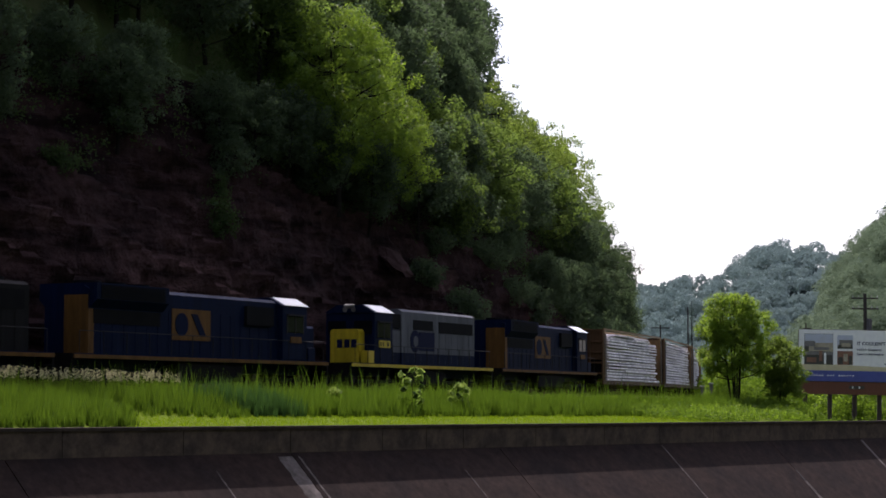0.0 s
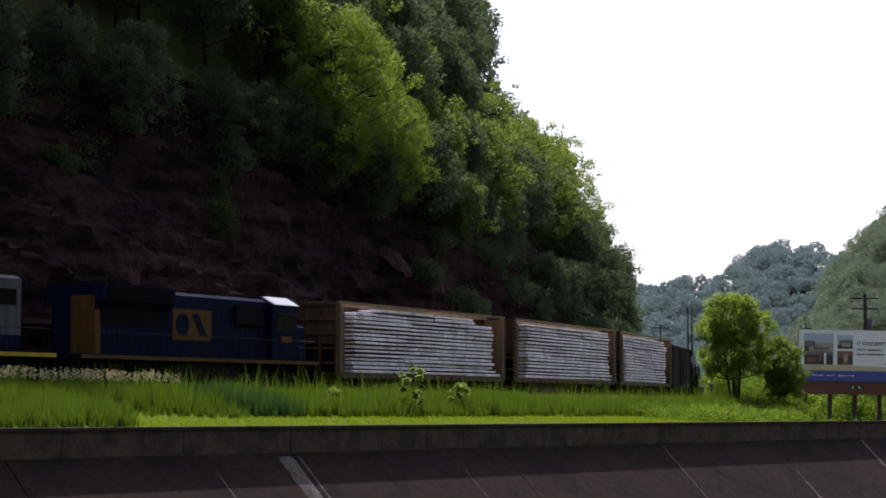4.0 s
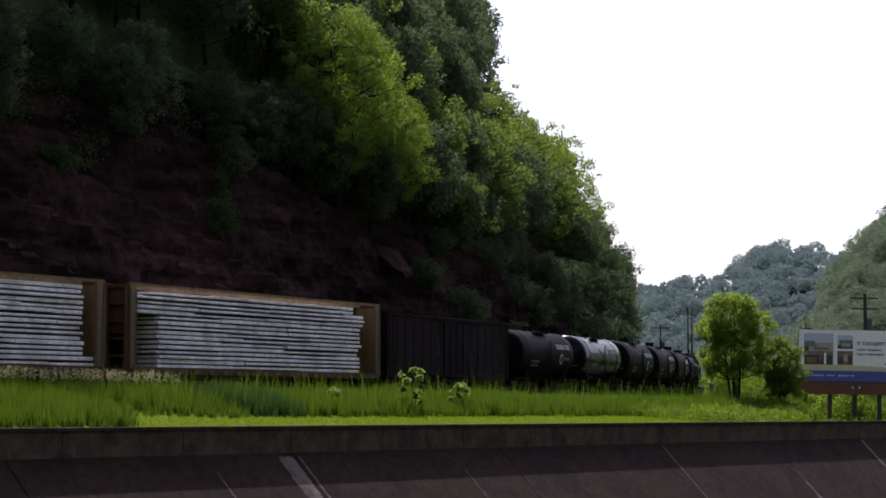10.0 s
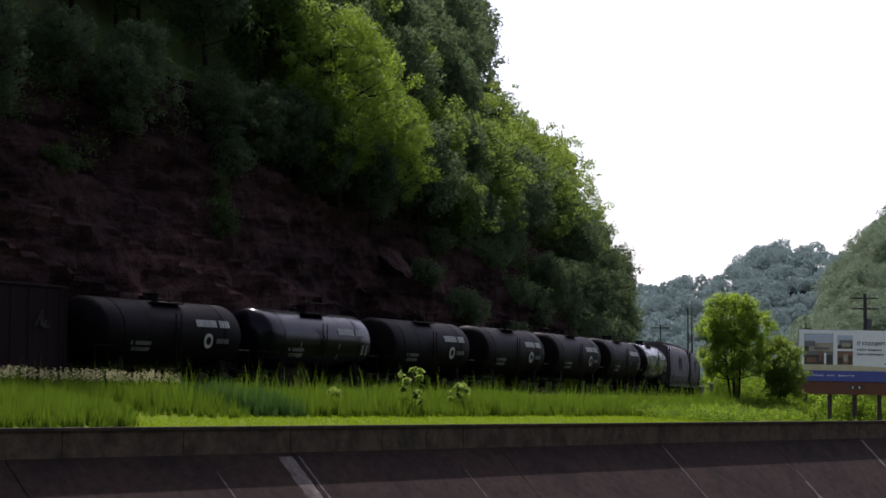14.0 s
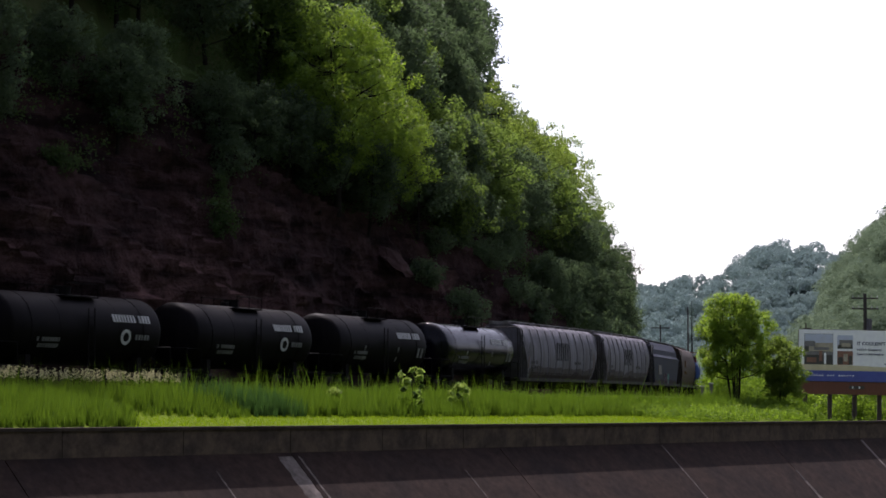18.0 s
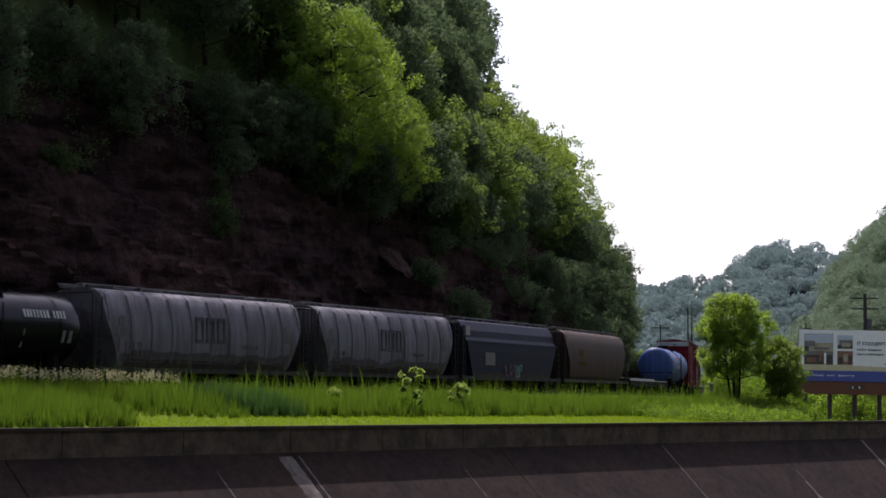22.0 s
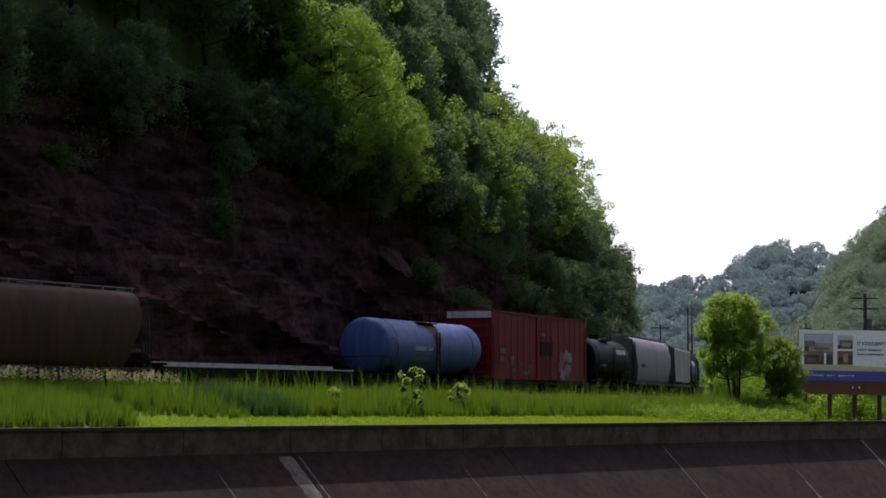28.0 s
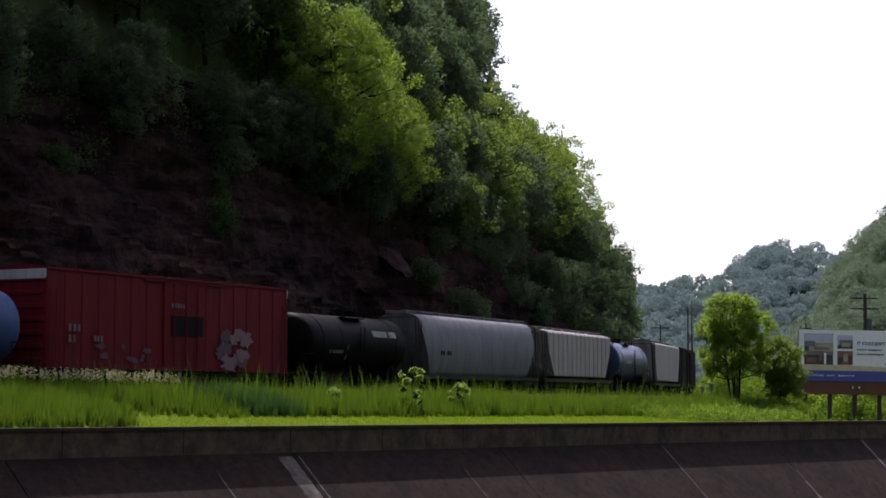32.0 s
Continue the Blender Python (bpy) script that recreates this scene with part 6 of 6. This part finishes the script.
    splotch(h3, 1.0, -1.49, 1.4, 1.6, 0.9, M_GRAFGREEN, 61)
    splotch(h3, -0.6, -1.49, 1.5, 2.6, 0.8, M_GRAFVIO, 62)
    h4 = add(covered_hopper("brown covered hopper with smooth rounded sides", 8.6, "round", 4.5, M_HOPBROWN, 0, seed=4), 87.9, 105.9)
    bars(h4, -4.9, -1.56, 2.0, 2.0, 0.25, 6, M_OCHRE, seed=6)
    bars(h4, -4.7, -1.56, 2.6, 1.3, 0.55, 3, M_OCHRE, seed=8)
    add(flat_wagon("low empty dark flat wagon", 8.6), 106.0, 124.1)
    bt = add(tank_wagon("bright blue tank wagon with a brown spill stain", 6.8, 1.5, M_TANKBLUE, [(-2.9, 2.4, 2.3, 0.2, 13, 1), (-2.9, 1.95, 2.4, 0.08, 15, 2), (-6.0, 2.9, 0.9, 0.12, 6, 2)], [(0.1, 1.0, M_SPILL)], group="chemical tank wagons"), 126.2, 141.6)
    bx = add(boxcar("red boxcar with pale graffiti and pale end panels", 9.3, M_RED, 5.2, 17, True, seed=9), 141.4, 160.9)
    part("dark_panel", bm_box(-0.6, 1.9, -1.54, -1.48, 2.5, 3.4), M_BOXDARK, bx, "dark painted-out panel")
    rng = random.Random(70)
    for i in range(13):
        # two clouds of faded spray paint near the tail end, with bare steel between
        x, z = (4.6 + rng.uniform(-0.9, 0.9), 2.75 + rng.uniform(-0.35, 0.4)) if i < 6 else (4.5 + rng.uniform(-1.1, 1.0), 1.55 + rng.uniform(-0.35, 0.5))
        grime_patch(bx, x, -1.462 - 0.003 * i, z, rng.uniform(0.9, 1.9), rng.uniform(0.5, 0.95), M_GRAF if i % 3 else M_GRAFVIO, 70 + i, "graffiti")
    for i in range(9):
        grime_patch(bx, -4.2 + rng.uniform(-2.0, 2.0), -1.452 - 0.003 * i, 1.6 + rng.uniform(-0.3, 0.4), rng.uniform(0.3, 0.9), rng.uniform(0.2, 0.5), M_GRAFVIO, 90 + i, "graffiti")
    bars(bx, -7.9, -1.51, 2.5, 0.9, 0.3, 3, M_GRAF, rows=2, seed=9)
    bars(bx, -6.2, -1.51, 2.1, 0.7, 0.25, 3, M_GRAF, seed=10)
    bars(bx, -0.6, -1.54, 3.75, 1.1, 0.2, 5, M_GRAF, seed=11)
    add(tank_wagon("dull black tank wagon with white lettering", 5.75, 1.47, M_BLACK, [(1.4, 2.98, 2.7, 0.32, 13, 1), (-3.4, 2.05, 1.5, 0.16, 9, 1), (-1.5, 1.75, 0.14, 0.75, 1, 1)]), 161.7, 174.7)
    h5 = add(covered_hopper("light grey covered hopper with smooth rounded sides", 9.4, "round", 4.6, M_HOPLIGHT, 0, seed=5), 174.3, 193.9)
    bars(h5, -6.3, -1.56, 2.2, 1.6, 0.25, 5, M_UNDER, seed=12)
    add(covered_hopper("off-white ribbed covered hopper with rust at its base", 8.3, "flat", 4.4, M_HOPWHITE, 15, seed=6, slope=1.6), 194.4, 211.6)
    add(tank_wagon("navy blue tank wagon with dark roof fittings", 5.8, 1.42, M_TANKNAVY, [(-2.9, 2.4, 1.6, 0.22, 5, 1)], group="chemical tank wagons"), 212.6, 225.7)
    add(covered_hopper("off-white smooth covered hopper", 8.4, "flat", 4.5, M_HOPWHITE, 0, seed=7), 226.5, 243.8)
    add(boxcar("dark brown boxcar near the tail", 8.4, M_BOXDARK, 4.4, 16, seed=8), 244.0, 261.3)
    return out

# ---- roadside things beyond the wall ----
M_BOARD = surface("white_poster_vinyl", (0.93, 0.93, 0.96), 0.5, grain=3, stain=0.5, amount=0.15, grime=(0.85, 0.85, 0.88), bump=0.0)
M_BOARDBLUE = surface("blue_poster_band", (0.075, 0.095, 0.36), 0.5, grain=3, stain=0.5, amount=0.2, bump=0.0)
M_CREAM = surface("cream_poster_curve", (0.62, 0.55, 0.36), 0.5, grain=3, stain=0.5, amount=0.15, bump=0.0)
M_POSTER_SKY = surface("poster_sky", (0.5, 0.54, 0.66), 0.5, grain=2, stain=1.5, amount=0.4, grime=(0.5, 0.5, 0.52), bump=0.0)
M_POSTER_TAN = surface("poster_tan_building", (0.46, 0.4, 0.3), 0.5, grain=6, stain=2.0, amount=0.4, bump=0.0)
M_POSTER_GREY = surface("poster_grey_shapes", (0.2, 0.19, 0.19), 0.5, grain=6, stain=2.0, amount=0.4, bump=0.0)
M_POSTER_DARK = surface("poster_dark_shapes", (0.06, 0.055, 0.05), 0.5, grain=6, stain=2.0, amount=0.3, bump=0.0)
M_POSTER_RED = surface("poster_red_brown", (0.25, 0.12, 0.08), 0.5, grain=6, stain=2.0, amount=0.3, bump=0.0)
M_APRON = surface("red_brown_apron_boards", (0.17, 0.06, 0.035), 0.7, grain=10, stain=1.2)
M_POST = surface("dark_creosote_post", (0.05, 0.036, 0.03), 0.9, grain=12, stain=1.0)
M_INK = surface("navy_poster_ink", (0.02, 0.025, 0.09), 0.5, grain=4, stain=1.0, amount=0.1, bump=0.0)
M_POLE = surface("grey_utility_pole", (0.05, 0.043, 0.04), 0.9, grain=12, stain=1.0)


def text_mesh(words, size, mat):
    cu = bpy.data.curves.new("words", "FONT")
    cu.body, cu.size, cu.extrude, cu.offset = words, size, 0.006, 0.008
    ob = new("words", cu)
    me = bpy.data.meshes.new_from_object(ob.evaluated_get(bpy.context.evaluated_depsgraph_get()))
    bpy.data.objects.remove(ob)
    bpy.data.curves.remove(cu)
    me.materials.clear()
    me.materials.append(mat)
    return me


def billboard():
    """Local x along the board, -y its face, z up from the ground."""
    b = tagged(new("billboard"), "large white and blue roadside billboard on dark wooden posts", "billboard")
    Y = 0.0
    W = 12.0
    for i in range(7):
        x = 0.55 + i * 1.78
        part("post", rod(bmesh.new(), (x, 0.35, -1.75), (x, 0.35, 5.2), 0.17, 10), M_POST, b)
    part("back_panel", bm_box(0, W, Y, Y + 0.14, 1.75, 5.6, bevel=0.02), M_POST, b)
    p = part("poster", bm_box(0.03, W - 0.03, Y - 0.03, Y - 0.002, 1.85, 5.57), M_BOARD, b, "white printed poster face")
    f = -0.034

    def flat(name, x0, x1, z0, z1, mat, lift=0.0, label=""):
        return part(name, bm_box(x0, x1, f - 0.008 - lift, f + 0.006, z0, z1), mat, p, label)

    flat("blue_band", 0.03, W - 0.03, 1.85, 2.62, M_BOARDBLUE, 0, "blue band along the poster's foot")
    bm = bmesh.new()
    top = [(x, 2.95 + 0.12 * math.sin(1.2 + x * 0.35)) for x in np.linspace(0.03, W - 0.03, 25)]
    for (xa, za), (xb, zb) in zip(top[:-1], top[1:]):
        v = [bm.verts.new(q) for q in ((xa, f - 0.003, 2.6), (xb, f - 0.003, 2.6), (xb, f - 0.003, zb), (xa, f - 0.003, za))]
        bm.faces.new(v)
    part("cream_curve", bm, M_CREAM, p)
    flat("picture", 0.42, 2.5, 3.05, 5.28, M_POSTER_DARK, 0.0, "printed picture of a pale building under a grey-blue sky")
    flat("picture_sky", 0.44, 2.48, 4.5, 5.26, M_POSTER_SKY, 0.006)
    flat("picture_building", 0.75, 2.48, 4.0, 4.62, M_POSTER_TAN, 0.01)
    flat("picture_roof", 0.44, 1.2, 4.35, 4.75, M_POSTER_GREY, 0.013)
    flat("picture_shape", 1.1, 2.2, 4.1, 4.3, M_POSTER_GREY, 0.016)
    flat("picture_ground", 0.44, 2.48, 3.75, 3.98, M_POSTER_GREY, 0.006)
    flat("picture_shape", 1.5, 1.72, 3.3, 4.05, M_POSTER_RED, 0.01)
    flat("picture_shape", 1.85, 2.0, 3.07, 3.9, M_BOARD, 0.01)
    flat("picture_shape", 0.6, 1.3, 3.2, 3.55, M_POSTER_RED, 0.01)
    flat("picture", 2.8, 3.92, 4.2, 5.2, M_POSTER_SKY, 0.0, "small printed picture of a roofed entrance")
    flat("picture_shape", 2.82, 3.9, 4.22, 4.5, M_POSTER_DARK, 0.006)
    flat("picture_shape", 2.95, 3.9, 4.5, 4.85, M_POSTER_GREY, 0.008)
    flat("picture_shape", 3.1, 3.75, 4.36, 4.62, M_POSTER_TAN, 0.011)
    flat("picture", 2.8, 3.92, 3.05, 4.05, M_POSTER_RED, 0.0, "small printed picture of a warm interior")
    flat("picture_shape", 2.86, 3.2, 3.1, 3.6, M_POSTER_DARK, 0.006)
    flat("picture_shape", 3.25, 3.55, 3.3, 3.85, M_POSTER_TAN, 0.006)
    flat("picture_shape", 3.62, 3.88, 3.07, 3.7, M_POSTER_DARK, 0.006)
    t = put("headline", text_mesh("IT COULDN'T", 0.335, M_INK), p, pose(4.2, f - 0.012, 4.5, 90, 0, 0), "navy printed headline")
    bars(p, 4.22, f, 4.1, 0.72, 0.15, 5, M_INK, "small_print", seed=20)
    put("small_text", text_mesh("Outpatient", 0.215, M_INK), p, pose(5.02, f - 0.012, 4.1, 90, 0, 0), "navy printed line")
    put("small_text", text_mesh("Conveniently Located", 0.215, M_INK), p, pose(4.2, f - 0.012, 3.78, 90, 0, 0), "navy printed line")
    bars(p, 6.2, f, 3.1, 2.4, 0.1, 12, M_INK, "small_print", seed=25)
    bars(p, 0.5, f - 0.01, 2.22, 3.6, 0.09, 18, M_BOARD, "small_print", seed=26)
    apron = part("apron", bm_box(0.02, W - 0.02, 0.04, 0.06, 0.9, 1.8), M_APRON, b, "red-brown slatted apron below the poster")
    for i in range(44):
        put("slat", shared("apron_slat", lambda: bm_box(0, (W - 0.1) / 44 - 0.02, -0.02, 0.038, 0.9, 1.8), M_APRON), apron, pose(0.02 + i * (W - 0.04) / 44, 0, 0))
    part("name_plate", bm_box(3.65, 4.75, -0.06, -0.018, 1.3, 1.55), M_POSTER_DARK, b)
    bars(b, 3.72, -0.062, 1.35, 0.95, 0.15, 6, M_BOARD, "plate_bars", seed=27)
    bm = bmesh.new()
    rod(bm, (0.55, 0.1, 5.55), (0.55, 0.1, 6.05), 0.05, 8)
    box(bm, 0.35, 0.95, 0.0, 0.2, 5.6, 5.68)
    part("bracket", bm, M_POST, b)
    b.matrix_basis = pose(25.75, 148.0, 0.62, 0, 1.1, -3)


billboard()


def utility_pole(x, y, height, label, arms=2, r=0.15):
    p = tagged(new("utility_pole"), label, "utility pole", "utility poles")
    part("pole", rod(bmesh.new(), (0, 0, -2), (0, 0, height), r, 10, r * 0.7), M_POLE, p)
    for i in range(arms):
        z = height - 0.5 - 0.95 * i
        a = part("crossarm", bm_box(-1.25, 1.25, -0.06, 0.06, z, z + 0.13), M_POLE, p)
        bm = bmesh.new()
        for q in (-1.15, -0.6, 0.6, 1.15):
            rod(bm, (q, 0, z + 0.13), (q, 0, z + 0.32), 0.05, 8)
        part("insulator", bm, M_PALE, a)
    if arms:
        part("transformer", rod(bmesh.new(), (0.3, -0.15, height - 3.3), (0.3, -0.15, height - 2.3), 0.26, 12), M_HOPGREY, p)
    p.matrix_basis = pose(x, y, 0.8, 0, 0, 8)
    return p


utility_pole(38.2, 184, 9.9, "weathered utility pole with two crossarms behind the billboard", 2, 0.22)
utility_pole(29.5, 245, 11.5, "thin pale pole standing in the valley", 0, 0.12)
utility_pole(28.0, 262, 10.0, "thin pale pole with a short crossarm in the valley", 1, 0.12)

# trees and bushes in the verge
verge_tree = tree("verge_tree", 47, 7.4, 2.3, M_LEAF_VERGE, "bright yellow-green multi-stemmed tree in the grass verge", 32000, 0.068, 7, 0.2, lobes=140, lobe=0.14, ragged=0.8)
verge_tree.matrix_basis = pose(17.9, 125.0, ground_z(17.9, 125.0) - 0.1, 0, 0, 40)
verge_bush = tree("verge_tree", 42, 4.8, 1.55, M_LEAF_OLIVE, "smaller dark green bushy tree beside the bright one", 15000, 0.07, 5, 0.08, lobes=70, lobe=0.19, ragged=0.7)
verge_bush.matrix_basis = pose(21.0, 126.5, ground_z(21.0, 126.5) - 0.1, 0, 0, 10)


def verge_shrubs():
    rng = random.Random(17)
    stock = [None, None, None]
    stock[2] = bush_kind("weedy_shrub", 33, 2.6, 1.7, M_WEED, "leafy green thicket under the billboard", 2600, 0.1)
    spots = []
    for i in range(26):
        spots.append((2, Vector((rng.uniform(23, 44), rng.uniform(152, 176), 0)), rng.uniform(0.7, 1.2)))
    for x, y, sc in ((22.6, 124.0, 0.5), (18.8, 126.6, 0.5), (16.4, 126.5, 0.45)):
        spots.append((2, Vector((x, y, 0)), sc))
    for i in range(14):
        spots.append((2, Vector((rng.uniform(26.5, 36), rng.uniform(190, 240), 0)), rng.uniform(0.8, 1.7)))
    used = set()
    for k, p, sc in spots:
        m = Matrix.Translation((p.x, p.y, ground_z(p.x, p.y) - 0.1)) @ pose(0, 0, 0, 0, 0, rng.uniform(0, 360)) @ Matrix.Scale(sc, 4)
        if k in used:
            copy_thing(stock[k], m).matrix_basis = m
        else:
            used.add(k)
            stock[k].matrix_basis = m
            tagged(stock[k], group="verge shrubs")


verge_shrubs()


def marker_post(x, y, h, label):
    p = tagged(new("marker_post"), label, "post", "trackside posts")
    part("post", bm_box(-0.09, 0.09, -0.09, 0.09, -0.3, h, bevel=0.015), M_HOPGREY, p)
    part("cap", bm_box(-0.13, 0.13, -0.13, 0.13, h, h + 0.08, bevel=0.02), M_PALE, p)
    p.matrix_basis = pose(x, y, ground_z(x, y), 0, 0, 15)


marker_post(16.6, 130.5, 1.5, "short grey post standing at the edge of the bushes")
marker_post(17.3, 131.5, 1.7, "short grey post with a pale cap near the track")


def conifer():
    """A thin dark spruce with drooping whorls."""
    rng = np.random.default_rng(77)
    root = tagged(new("conifer"), "thin dark spruce standing alone in the valley", "tree")
    H = 13.0
    v, f = limb_mesh([[((0, 0, 0), 0.2), ((0, 0, H * 0.5), 0.12), ((0, 0, H), 0.02)]])
    new("trunk", raw("trunk", v, f, M_BARK)).parent = root
    q = []
    for i in range(44):
        z = 2.0 + (H - 2.2) * (i / 44) ** 0.9
        reach = 1.7 * (1 - z / H) + 0.1
        a = i * 2.4
        for t in np.linspace(0.25, 1, 5):
            c = np.array([math.cos(a) * reach * t, math.sin(a) * reach * t, z - 0.35 * reach * t])
            q.append(leaf_cloud(rng, [(c, 0.2)], 4, 0.12, droop=0.1))
    q = np.concatenate(q)
    # the spruce takes the leaf colour with haze painted in
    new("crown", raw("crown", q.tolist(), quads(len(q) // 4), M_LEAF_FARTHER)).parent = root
    root.matrix_basis = pose(31.8, 260, 0.7)


conifer()

def travelled(t):
    d = t - 16
    return 11.296 * d + 0.0025 * d * d - 0.79 * (d / 10) ** 3


def motions():
    for ob, s16, length in WAGONS:
        rows = []
        for i in range(33):
            s = s16 - travelled(i)
            a, b = on_line(s - length * 0.36, HALF, RAIL_Z), on_line(s + length * 0.36, HALF, RAIL_Z)
            d = b - a
            rows.append((float(i), Matrix.Translation((a + b) / 2) @ pose(0, 0, 0, 0, 0, math.degrees(math.atan2(d.y, d.x)))))
        walk(ob, rows)
WAGONS = train()
motions()
